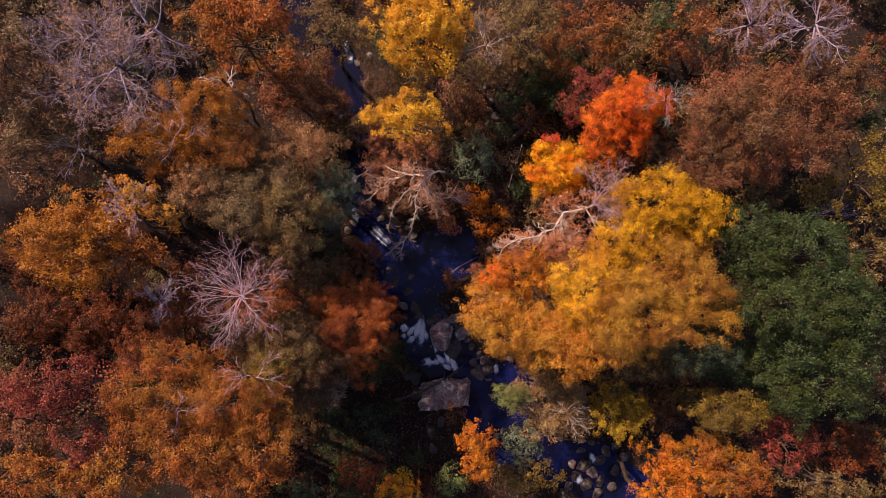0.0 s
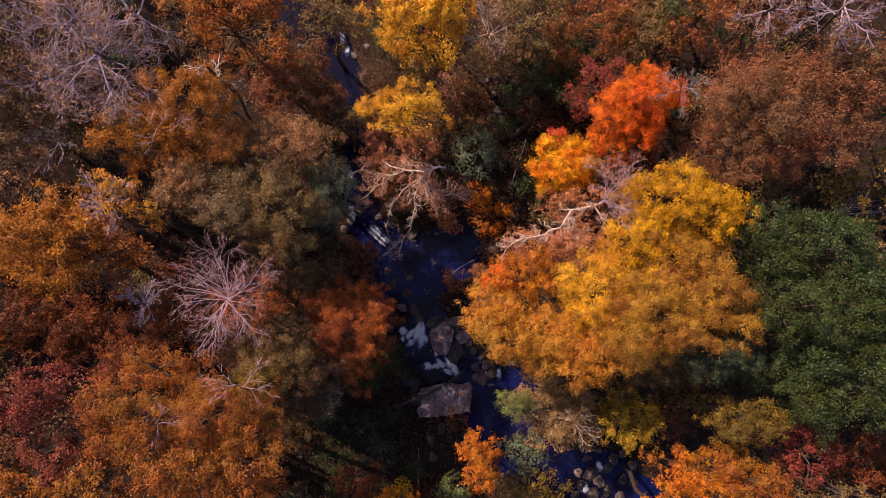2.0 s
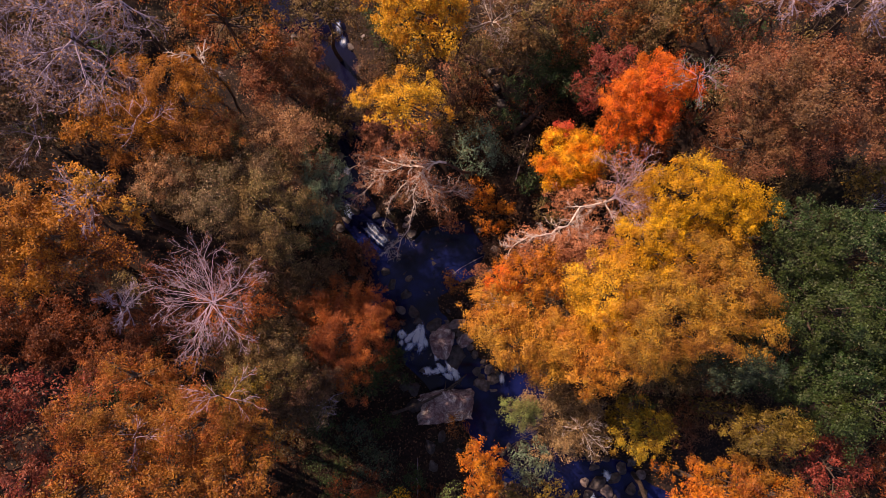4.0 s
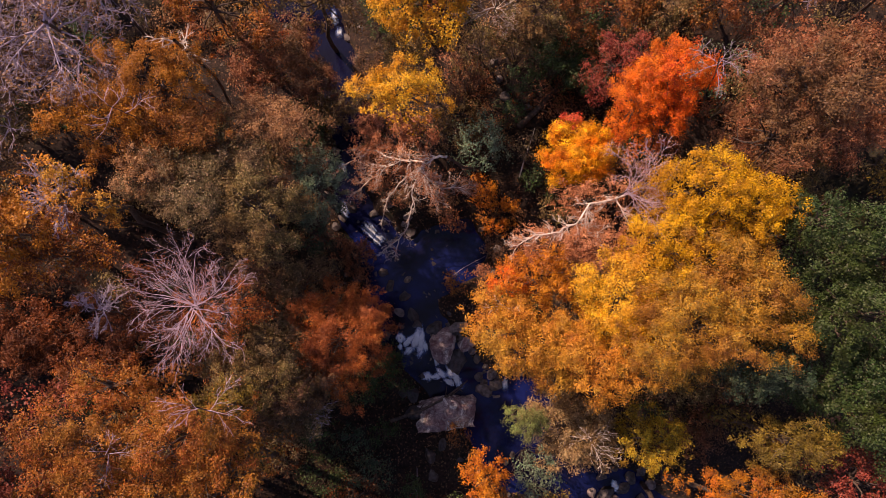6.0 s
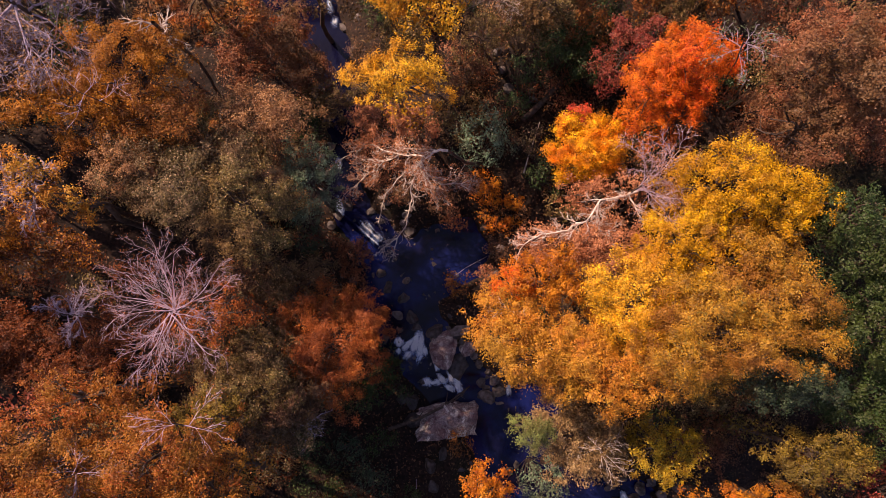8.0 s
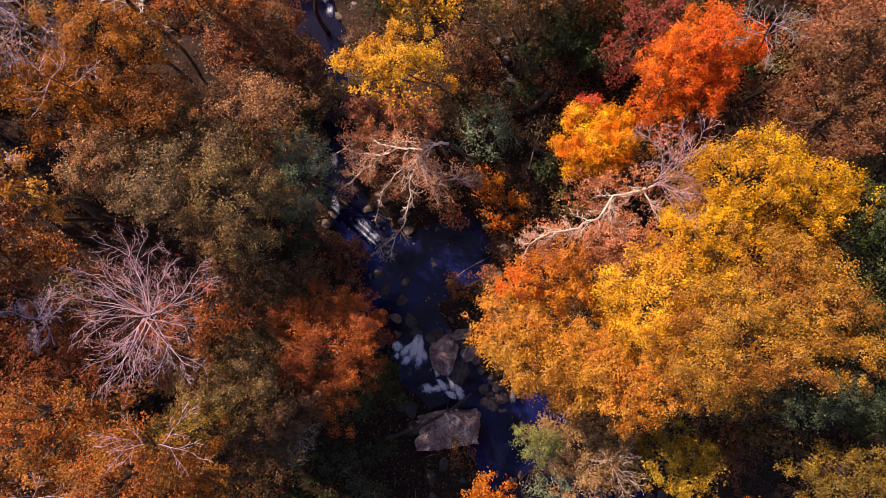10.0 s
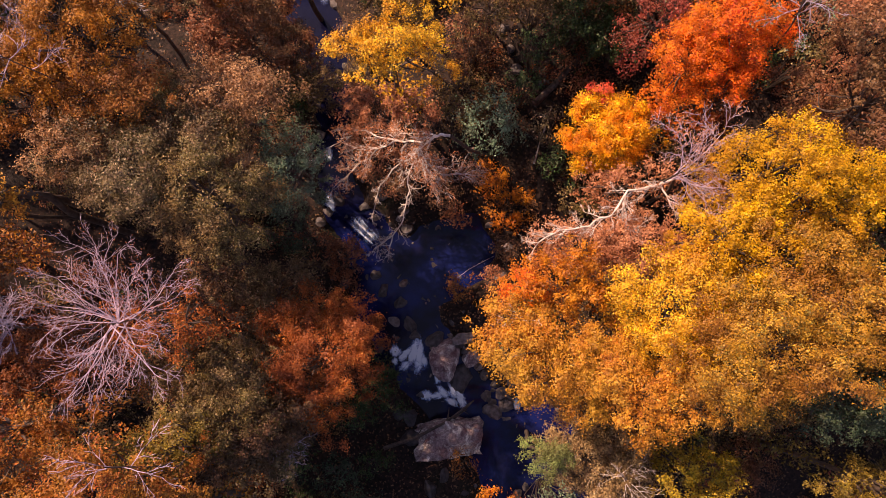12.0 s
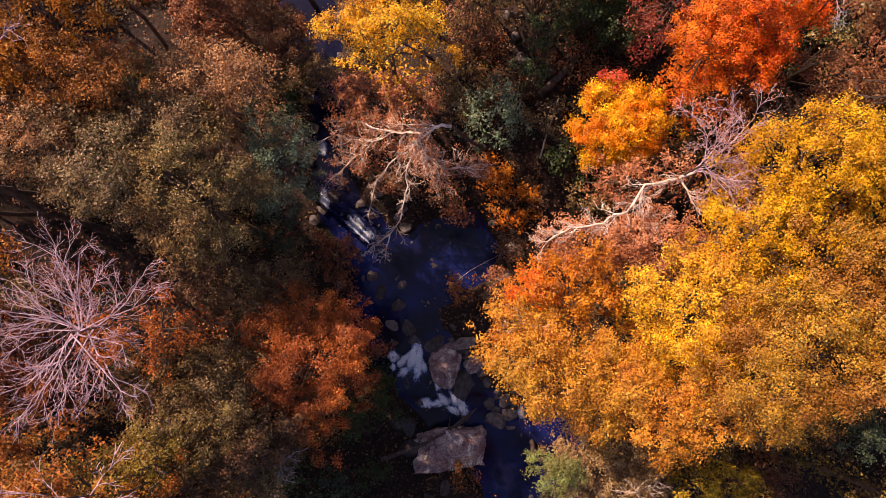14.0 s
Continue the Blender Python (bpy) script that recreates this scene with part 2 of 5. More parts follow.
def cascade(x, y, width, length, turn, label, veil=0.0):
    """White water: a rumpled sheet that follows the fall and thins out to veils."""
    nx, ny = 18, 22
    ca, sa = math.cos(radians(turn)), math.sin(radians(turn))
    verts, faces, thin, flow = [], [], [], []
    for j in range(ny):
        for i in range(nx):
            u, v = i / (nx - 1) * 2 - 1, j / (ny - 1) * 2 - 1
            fan = 0.95 - 0.35 * v + 0.15 * wavy(x + v, y + u, 0.5)
            a, b = u * width * 0.72 * fan, v * length * 0.68
            gx, gy = x + a * ca - b * sa, y + a * sa + b * ca
            heap = 0.16 * max(0, 1 - u * u - v * v)
            verts.append((gx, gy, float(stream_level(gy)) + 0.05 + heap + 0.04 * wavy(gx, gy, 0.2)))
            thin.append(veil - 0.2 + 0.7 * min(1.3, math.hypot(u, v)) ** 1.3)
            flow.extend((a * 1.3 + x, b * 0.75 + y, x * 3.1 + y))
    for j in range(ny - 1):
        for i in range(nx - 1):
            faces.append((j * nx + i, j * nx + i + 1, (j + 1) * nx + i + 1, (j + 1) * nx + i))
    ob = mesh_object("cascade", verts, faces, FOAM_MAT)
    ob.data.attributes.new("thin", "FLOAT", "POINT").data.foreach_set("value", thin)
    ob.data.attributes.new("flow", "FLOAT_VECTOR", "POINT").data.foreach_set("vector", flow)
    return tagged(ob, label, "white water", "falls of the stream", "stuff")


# ---- rocks ----
def rock(name, x, y, sx, sy, sz, turn, seed, mat, label, group="", sunk=0.3, blocky=0.0, detail=3, kind=""):
    """A weathered stone: a faceted, dented lump, or a squared block."""
    bm = bmesh.new()
    bmesh.ops.create_icosphere(bm, subdivisions=detail, radius=1)
    shift = Vector((seed * 3.7, seed * 1.9, seed * 5.3))
    cuts = []
    r = random.Random(seed)
    for _ in range(7):
        d = Vector((r.uniform(-1, 1), r.uniform(-1, 1), r.uniform(-0.4, 1))).normalized()
        cuts.append((d, r.uniform(0.5, 0.85)))
    for v in bm.verts:
        c = v.co.normalized()
        if blocky:
            big = max(abs(c.x), abs(c.y), abs(c.z))
            c = c.lerp(c / big * 0.86, blocky)
        for d, lim in cuts:
            over = c.dot(d) - lim * (1.4 if blocky else 1)
            if over > 0:
                c -= d * over * 0.9
        c *= 1 + 0.2 * noise.noise(c * 1.6 + shift) + 0.1 * noise.noise(c * 4.5 + shift) + 0.03 * noise.noise(c * 11 + shift)
        v.co = Vector((c.x * sx, c.y * sy, c.z * sz))
    me = bpy.data.meshes.new(name)
    bm.to_mesh(me)
    bm.free()
    me.materials.append(mat)
    ob = new(name, me)
    z = max(float(ground_height(x, y)), float(stream_level(y)) - 0.05)
    ob.matrix_world = pose(x, y, z + sz * (1 - 2 * sunk), 0, 0, turn)
    return tagged(ob, label, "rock", group, kind)


# ---- trees ----
def leaf_mesh(name, at, facing, size, mat, rng):
    """Many single leaf blades, each a small pointed blade, in one mesh."""
    n = len(at)
    facing = facing / (np.linalg.norm(facing, axis=1, keepdims=True) + 1e-9)
    side = np.cross(facing, rng.normal(size=(n, 3)))
    side /= np.linalg.norm(side, axis=1, keepdims=True) + 1e-9
    along = np.cross(facing, side)
    L, W = size[:, None] * rng.uniform(0.8, 1.3, (n, 1)), size[:, None] * rng.uniform(0.55, 0.85, (n, 1))
    co = np.empty((n, 3, 3), np.float32)
    co[:, 0] = at - along * L * 0.5 - side * W * 0.35
    co[:, 1] = at - along * L * 0.05 + side * W * 0.62
    co[:, 2] = at + along * L * 0.55 - side * W * 0.2 - facing * L * 0.1
    me = bpy.data.meshes.new(name)
    me.vertices.add(3 * n)
    me.vertices.foreach_set("co", co.ravel())
    me.loops.add(3 * n)
    me.loops.foreach_set("vertex_index", np.arange(3 * n, dtype=np.int32))
    me.polygons.add(n)
    me.polygons.foreach_set("loop_start", np.arange(0, 3 * n, 3, dtype=np.int32))
    me.update(calc_edges=True)
    me.materials.append(mat)
    return me


def tube_mesh(name, chains, mat):
    """Tapered limbs: each chain is (points, radii, sides)."""
    verts, faces = [], []
    for pts, radii, sides in chains:
        base = len(verts)
        for k, p in enumerate(pts):
            d = (pts[min(k + 1, len(pts) - 1)] - pts[max(k - 1, 0)])
            d = d.normalized() if d.length > 1e-6 else Vector((0, 0, 1))
            a = d.orthogonal().normalized()
            b = d.cross(a)
            for s in range(sides):
                w = 2 * math.pi * s / sides
                verts.append(p + (a * math.cos(w) + b * math.sin(w)) * radii[k])
        for k in range(len(pts) - 1):
            for s in range(sides):
                s2 = (s + 1) % sides
                i = base + k * sides
                faces.append((i + s, i + s2, i + sides + s2, i + sides + s))
    me = bpy.data.meshes.new(name)
    me.from_pydata(verts, [], faces)
    me.materials.append(mat)
    me.polygons.foreach_set("use_smooth", [True] * len(me.polygons))
    return me


def child(name, me, parent, label=""):
    ob = new(name, me)
    ob.parent = parent
    if label:
        ob["label"] = label
    return ob


def bend(a, b, rng, n=5, sway=0.12, rise=0.0):
    """Points of a crooked limb from a to b."""
    span = (b - a).length
    pts = []
    off = Vector((0, 0, 0))
    for k in range(n):
        f = k / (n - 1)
        if 0 < k < n - 1:
            off = off + Vector(rng.normal(0, sway * span / n, 3))
        pts.append(a.lerp(b, f) + off * math.sin(math.pi * f) + Vector((0, 0, rise * span * math.sin(math.pi * f))))
    return pts


def taper(r0, r1, n):
    return [r0 + (r1 - r0) * k / (n - 1) for k in range(n)]


def grow(start, way, length, radius, level, rng, chains, tips, wander=0.35, lift=0.1, fine=0.006):
    """A bare bough that forks into ever finer twigs."""
    n = 6 if level > 1 else 4
    pts, d = [start], way.normalized()
    for _ in range(n - 1):
        d = (d + Vector(rng.normal(0, wander / math.sqrt(n), 3)) + Vector((0, 0, lift / n))).normalized()
        pts.append(pts[-1] + d * length / (n - 1))
    chains.append((pts, taper(max(radius, fine * 1.4), max(radius * 0.35, fine), n), 6 if level > 2 else 4 if level > 0 else 3))
    tips.append((pts[-1], d))
    if level == 0:
        tips.append((pts[n // 2], d))
        return
    kids = rng.integers(4, 7) if level > 1 else rng.integers(3, 6)
    for c in range(kids):
        k = int(min(n - 1, 1 + (c + rng.random()) * (n - 1) / kids))
        turn = Vector(rng.normal(0, 1, 3))
        turn = (turn - d * turn.dot(d)).normalized()
        spread = rng.uniform(0.5, 0.95)
        grow(pts[k], d + turn * spread, length * rng.uniform(0.42, 0.68) * (1.05 - 0.35 * k / n),
             radius * rng.uniform(0.38, 0.55), level - 1, rng, chains, tips, wander, lift, fine)


def tree(x, y, top, rx, ry, rz, leaf, seed, label, bark="brown", fill=1.0, turn=0, lobes=9, blade=0.14,
         lean=(0, 0), name="tree", group="autumn trees of the wood", ragged=0.25, foot=None, dome=0.0):
    """A leafy tree: trunk, limbs that reach each bough of the crown, and a crown of single leaves in sprays."""
    blade *= 0.84
    rz *= 1.4
    rng = np.random.default_rng(seed)
    bx, by = (x + lean[0], y + lean[1]) if foot is None else foot
    gz = float(ground_height(bx, by)) - 0.15
    root = new(name)
    root.location = (bx, by, gz)
    tagged(root, label, name, group)
    mid = Vector((x - bx, y - by, top - rz - gz))
    ct, st = math.cos(radians(turn)), math.sin(radians(turn))
    mean = (rx * ry * rz) ** (1 / 3)
    # boughs: rounded masses that make up the crown
    at, facing = [], []
    bough = [(Vector((0, 0, 0.42 * rz)), 0.46)]
    for k in range(lobes):
        a = 2.39996 * k + rng.uniform(-0.4, 0.4)
        h = rng.uniform(-0.25, 0.7)
        q = math.sqrt(max(0.05, 1 - h * h)) * rng.uniform(0.5, 0.82)
        bough.append((Vector((rx * q * math.cos(a), ry * q * math.sin(a), rz * h)), rng.uniform(0.24, 0.42) * (9 / max(lobes, 9)) ** 0.4))
    for k in range(7):                       # lower, shaded boughs
        a = 0.8976 * k + rng.uniform(-0.5, 0.5)
        q = rng.uniform(0.45, 0.72)
        bough.append((Vector((rx * q * math.cos(a), ry * q * math.sin(a), -rz * rng.uniform(0.3, 1.5))), rng.uniform(0.28, 0.42)))
    if dome:                                 # one rounded mass under the boughs
        bough.append((Vector((0, 0, 0.05 * rz)), dome))
    limbs = []
    for c, s in bough:
        c = Vector((c.x * ct - c.y * st, c.x * st + c.y * ct, c.z))
        br = np.array([rx * s, ry * s, max(rz * s, 0.4 * (rx + ry) * s * 0.8)])
        area = math.pi * br[0] * br[1]
        count = max(5, int(area * (6.6 if c.z > -0.2 * rz else 3)))
        d = rng.normal(size=(count, 3))
        d[:, 2] = np.where(d[:, 2] < -0.35, -d[:, 2], d[:, 2])
        d /= np.linalg.norm(d, axis=1, keepdims=True)
        out = d * br * (1 + rng.normal(0, ragged, (count, 1)) * 0.85)
        out = np.stack([out[:, 0] * ct - out[:, 1] * st, out[:, 0] * st + out[:, 1] * ct, out[:, 2]], 1)
        centre = np.array(c) + out
        limbs.append((c, centre))
        keep = rng.random(count) < 0.93
        for p, w in zip(centre[keep], d[keep]):
            rad = rng.uniform(0.2, 0.46) * min(1.0, 0.45 + mean / 5)
            n = int(fill * rng.uniform(36, 76) * (rad / 0.36) ** 2 * (0.15 / blade) ** 1.7)
            off = rng.normal(0, 0.52 * rad, (n, 3)) * rng.uniform(0.6, 1.25, 3)
            off[:, 2] *= 0.6
            at.append(p + off)
            facing.append(off / rad * 0.6 + w * 0.6 + np.array([0, 0.08, 0.6]) + rng.normal(0, 0.58, (n, 3)))
    at, facing = np.concatenate(at), np.concatenate(facing)
    size = np.full(len(at), blade)
    if mid.z > 5 and rx > 1.2 and float(stream_gap(x, y)) > 3.5:                            # the sparse inner foliage that goes on down the tree
        n = int(150 * rx * ry)
        f = rng.random(n)
        a, q = rng.uniform(0, 2 * math.pi, n), np.sqrt(rng.random(n)) * (0.62 - 0.25 * f)
        low = np.stack([rx * q * np.cos(a), ry * q * np.sin(a), -1.3 * rz - f * max(0.5, 0.65 * mid.z - 1.3 * rz)], 1)
        at, size = np.concatenate([at, low]), np.concatenate([size, np.full(n, 0.145)])
        facing = np.concatenate([facing, rng.normal(0, 0.5, (n, 3)) + np.array([0, 0, 0.8])])
    at = at + np.array(mid)
    crown = child("crown", leaf_mesh("crown", at, facing, size, LEAVES[leaf], rng), root)
    crown["kind"] = "stuff"
    # wood
    wood = BARK[bark]
    height = mid.z
    r0 = 0.035 + 0.010 * max(height, 2)
    fork = mid + Vector((0, 0, -0.25 * rz))
    pts = bend(Vector((0, 0, 0)), fork, rng, 6, 0.08)
    child("trunk", tube_mesh("trunk", [(pts, taper(r0, r0 * 0.55, 6), 8)], wood), root)
    for c, centre in limbs:
        end = mid + c
        start = pts[4].lerp(pts[5], rng.random())
        limb = bend(start, end, rng, 5, 0.25, 0.08)
        chains = [(limb, taper(r0 * 0.4, 0.025, 5), 5)]
        for p in centre[::5] if blade < 0.09 else ():
            tw = bend(limb[3].lerp(limb[4], rng.random()), mid + Vector(p), rng, 4, 0.3)
            chains.append((tw, taper(0.024, 0.006, 4), 3))
        if len(chains) > 1:
            bough_part = child("limb", tube_mesh("limb", chains[:1], wood), root)
            child("twig_spray", tube_mesh("twig_spray", chains[1:], wood), bough_part)["kind"] = "stuff"
        else:
            child("limb", tube_mesh("limb", chains, wood), root)
    return root


def bare_tree(x, y, top, reach, seed, label, bark="lilac", leaf=None, leaves=0, boughs=9, level=3, flat=0.35, fork_drop=0.4,
              thick=1.0, blade=0.12, name="tree", foot=None, wander=0.35, sector=None, group="bare trees of the wood", fine=0.006):
    """A tree that has dropped its leaves: trunk and boughs forking into twigs, perhaps a few leaves left."""
    rng = np.random.default_rng(seed)
    bx, by = foot or (x, y)
    gz = float(ground_height(bx, by)) - 0.15
    root = new(name)
    root.location = (bx, by, gz)
    tagged(root, label, name, group)
    fork = Vector((x - bx, y - by, top - gz - fork_drop * reach))
    r0 = (0.025 + 0.008 * max(fork.z, 2)) * thick
    pts = bend(Vector((0, 0, 0)), fork, rng, 6, 0.06)
    wood = BARK[bark]
    child("trunk", tube_mesh("trunk", [(pts, taper(r0 * 0.7, r0 * 0.55, 6), 8)], BARK["brown"]), root)
    tips = []
    for k in range(boughs):
        if sector:
            a = radians(sector[0] + (sector[1] - sector[0]) * (k + rng.random()) / boughs)
        else:
            a = 2.39996 * k + rng.uniform(-0.3, 0.3)
        e = flat + rng.uniform(-0.15, 0.5) * (1 if k % 3 else 1.8)
        way = Vector((math.cos(a), math.sin(a), e))
        chains = []
        grow(pts[5].lerp(pts[4], rng.random() * 0.6), way, reach * rng.uniform(0.62, 0.85), r0 * 0.38, level, rng, chains, tips, wander, 0.1, fine)
        limb = child("limb", tube_mesh("limb", chains[:1], wood), root)
        child("twig_spray", tube_mesh("twig_spray", chains[1:], wood), limb)["kind"] = "stuff"
    if leaf and leaves:
        picks = rng.integers(0, len(tips), leaves)
        P = np.array([tips[i][0] for i in picks]) + rng.normal(0, 0.12, (leaves, 3))
        F = rng.normal(0, 0.5, (leaves, 3)) + np.array([0, 0.1, 0.9])
        crown = child("leaves", leaf_mesh("leaves", P, F, np.full(leaves, blade), LEAVES[leaf], rng), root, "last thin leaves on the twigs")
        crown["kind"] = "stuff"
    return root


def limbed_tree(foot, limbs, seed, label, bark="pale", leaf=None, leaves=0, radius=0.13, side=1.5, blade=0.08, level=2, name="tree"):
    """A half-bare tree with a few long crooked limbs; each limb is a short run of places, and carries forking twigs."""
    rng = np.random.default_rng(seed)
    gz = float(ground_height(*foot)) - 0.15
    base = Vector((foot[0], foot[1], gz))
    root = new(name)
    root.location = base
    tagged(root, label, name, "bare trees of the wood")
    head = Vector(limbs[0][0]) - base
    pts = bend(Vector((0, 0, 0)), head, rng, 7, 0.08)
    child("trunk", tube_mesh("trunk", [(pts, taper(radius * 1.7, radius, 7), 8)], BARK["brown"]), root)
    tips = []
    for k, places in enumerate(limbs):
        run = []
        for a, b in zip(places[:-1], places[1:]):
            run += bend(Vector(a) - base, Vector(b) - base, rng, 5, 0.22)[:-1]
        run.append(Vector(places[-1]) - base)
        thick = radius * (1.0 if k == 0 else 0.68 if k < 3 else 0.45)
        limb = child("limb", tube_mesh("limb", [(run, taper(thick, 0.028, len(run)), 7)], BARK[bark]), root)
        chains, keep, reach = [], len(tips), side * (1.0 if k < 3 else 0.5)
        for j in range(2, len(run)):
            d = (run[j] - run[j - 1]).normalized()
            for _ in range(2 if j % 2 else 1):
                turn = Vector(rng.normal(0, 1, 3)) * Vector((1, 1, 0.4))
                turn = (turn - d * turn.dot(d)).normalized()
                grow(run[j], d * 0.9 + turn * rng.uniform(0.4, 0.9) + Vector((0, 0, -0.1)), reach * rng.uniform(0.45, 1.0), 0.024, level, rng, chains, tips, 0.45, 0.0, 0.0058)
        child("twig_spray", tube_mesh("twig_spray", chains, BARK[bark]), limb)["kind"] = "stuff"
        if k >= 3:                           # the outer limbs are almost leafless
            del tips[keep + 12:]
    if leaf and leaves:
        picks = rng.integers(0, len(tips), leaves)
        P = np.array([tips[i][0] for i in picks]) + rng.normal(0, 0.1, (leaves, 3))
        F = rng.normal(0, 0.5, (leaves, 3)) + np.array([0, 0.1, 0.9])
        child("leaves", leaf_mesh("leaves", P, F, np.full(leaves, blade), LEAVES[leaf], rng), root, "last thin leaves on the twigs")["kind"] = "stuff"
    return root


def shrub(x, y, rx, ry, rz, leaf, seed, label, fill=0.8, blade=0.12, up=0.0, turn=0):
    """A bush: several stems from one foot and leafy sprays."""
    rng = np.random.default_rng(seed)
    gz = float(ground_height(x, y)) - 0.05
    root = new("shrub")
    root.location = (x, y, gz)
    tagged(root, label, "shrub", "undergrowth of the wood")
    count = max(6, int(math.pi * rx * ry * 4.5))
    d = rng.normal(size=(count, 3))
    d[:, 2] = np.abs(d[:, 2])
    d /= np.linalg.norm(d, axis=1, keepdims=True)
    c = d * np.array([rx, ry, rz]) * rng.uniform(0.55, 1.05, (count, 1))
    ct, st = math.cos(radians(turn)), math.sin(radians(turn))
    c = np.stack([c[:, 0] * ct - c[:, 1] * st, c[:, 0] * st + c[:, 1] * ct, c[:, 2] + up + 0.15], 1)
    at, facing = [], []
    for p, w in zip(c, d):
        rad = rng.uniform(0.2, 0.4)
        n = int(fill * rng.uniform(22, 48) * (0.13 / blade) ** 1.6)
        off = rng.normal(0, 1, (n, 3)) * rad * 0.6
        at.append(p + off)
        facing.append(off + w * 0.5 + np.array([0, 0, 0.7]) + rng.normal(0, 0.45, (n, 3)))
    at, facing = np.concatenate(at), np.concatenate(facing)
    foliage = child("foliage", leaf_mesh("foliage", at, facing, np.full(len(at), blade), LEAVES[leaf], rng), root)
    foliage["kind"] = "stuff"
    for k in range(3):
        chains = []
        for p in c[k::3][:9]:
            b = bend(Vector((0, 0, 0)), Vector(p), rng, 3, 0.2, 0.1)
            chains.append((b, taper(0.03, 0.008, 3), 3))
        child("stem", tube_mesh("stem", chains, BARK["brown"]), root)
    return root



# the wood west of the stream, upstream
tree(-22.90, 15.66, 19.05, 3.16, 2.00, 2.01, "mossy", 101, "mid-sized broadleaf tree with thin dull grey-olive autumn foliage", lean=(-2.5, 1.4), fill=0.8)
tree(-23.47, 12.71, 19.48, 2.61, 2.28, 1.90, "umber", 102, "mid-sized broadleaf tree with thin umber-brown autumn foliage", lean=(-2.7, 1.1), fill=0.8)
tree(-21.71, 11.90, 17.31, 2.60, 2.43, 1.96, "umber", 103, "mid-sized broadleaf tree with thin umber-brown autumn foliage", lean=(-2.3, 0.9), blade=0.134, fill=0.55)
bare_tree(-17.05, 12.37, 20.81, 3.50, 104, "bare tree with mauve-grey twigs above brown leaves", "lilac", leaf="tawny", leaves=2500, fine=0.008, flat=0.15, foot=(-20.4, 14.2))
bare_tree(-15.79, 14.73, 20.07, 2.69, 105, "bare tree with a tangle of mauve-grey boughs", "lilac", leaf="olive", leaves=900, fine=0.008, flat=0.15, boughs=7, foot=(-18.8, 16.9))
bare_tree(-19.22, 14.13, 20.11, 2.98, 106, "bare tree with a haze of fine mauve twigs", "lilac", leaf="umber", leaves=1500, fine=0.008, flat=0.1, boughs=11, thick=0.7, foot=(-22.4, 16.0))
bare_tree(-20.68, 11.95, 18.41, 2.65, 107, "bare tree with blue-grey twigs among thin leaves", "lilac", leaf="umber", leaves=1200, fine=0.008, flat=0.1, boughs=10, thick=0.7, foot=(-23.7, 13.3))
bare_tree(-16.94, 11.64, 18.43, 2.80, 108, "bare tree with drooping mauve twigs", "lilac", leaf="tawny", leaves=900, fine=0.008, flat=0, boughs=10, thick=0.7, foot=(-19.9, 13.1))
tree(-24.32, 10.65, 16.51, 3.01, 2.12, 2.00, "mossy", 109, "mid-sized broadleaf tree with thin dull grey-olive autumn foliage", lean=(-2.2, 0.7), fill=0.8)
tree(-12.27, 16.35, 17.74, 3.48, 2.16, 2.19, "copper", 110, "mid-sized broadleaf tree with dense coppery orange-brown autumn foliage", lean=(-1.7, 1.8), fill=0.9)
tree(-12.23, 16.90, 10.62, 2.06, 1.65, 1.46, "mossy", 111, "small broadleaf tree with thin dull grey-olive autumn foliage", lean=(-0.8, 0.9), fill=0.7)
tree(-6.91, 16.88, 16.28, 2.44, 1.87, 1.69, "olive", 112, "mid-sized broadleaf tree with thin olive-brown autumn foliage", lean=(-1.0, 2.1), fill=0.8)
tree(-10.45, 15.12, 10.65, 3.01, 3.13, 2.39, "brick", 113, "mid-sized broadleaf tree with thin dark reddish-brown autumn foliage", lean=(-0.7, 0.8), blade=0.134, fill=0.8)
tree(-12.99, 10.33, 20.36, 2.35, 2.04, 1.71, "ochre", 114, "mid-sized broadleaf tree with dense ochre autumn foliage", lean=(-2.7, 1.5), blade=0.084)
tree(-15.59, 8.86, 19.11, 2.44, 1.95, 1.71, "ochre", 115, "mid-sized broadleaf tree with dense ochre autumn foliage", lean=(-2.7, 1.0), blade=0.096)
tree(-12.75, 8.55, 18.53, 2.48, 1.98, 1.74, "amber", 116, "mid-sized broadleaf tree with dense amber-brown autumn foliage", lean=(-2.3, 1.0), blade=0.092)
bare_tree(-11.70, 11.75, 19.38, 1.25, 117, "small dead tree with crooked white boughs", "pale", boughs=6, level=2, flat=0.4, thick=0.9, foot=(-14.6, 13.9))
tree(-9.15, 8.83, 16.37, 3.26, 2.05, 2.07, "tawny", 118, "mid-sized broadleaf tree with dense tawny brown autumn foliage", lean=(-1.4, 0.9), blade=0.103, fill=0.85)
tree(-11.51, 5.84, 18.31, 3.69, 2.68, 2.46, "mossy", 119, "mid-sized broadleaf tree with dense dull grey-olive autumn foliage", lean=(-2.0, 0.5), lobes=11, blade=0.093)
tree(-8.64, 4.64, 18.50, 2.49, 2.23, 1.84, "olive", 120, "mid-sized broadleaf tree with dense olive-brown autumn foliage", lean=(-1.6, 0.3), lobes=12, blade=0.091, fill=0.95)
tree(-10.78, 7.73, 17.37, 2.91, 1.98, 1.91, "olive", 121, "mid-sized broadleaf tree with dense olive-brown autumn foliage", lean=(-1.8, 0.8), blade=0.098, fill=0.9)
tree(-13.6, 6.42, 18.23, 1.70, 1.50, 1.40, "tawny", 122, "small broadleaf tree with dense tawny brown autumn foliage", lean=(-2.5, 0.6), blade=0.093, fill=0.9)
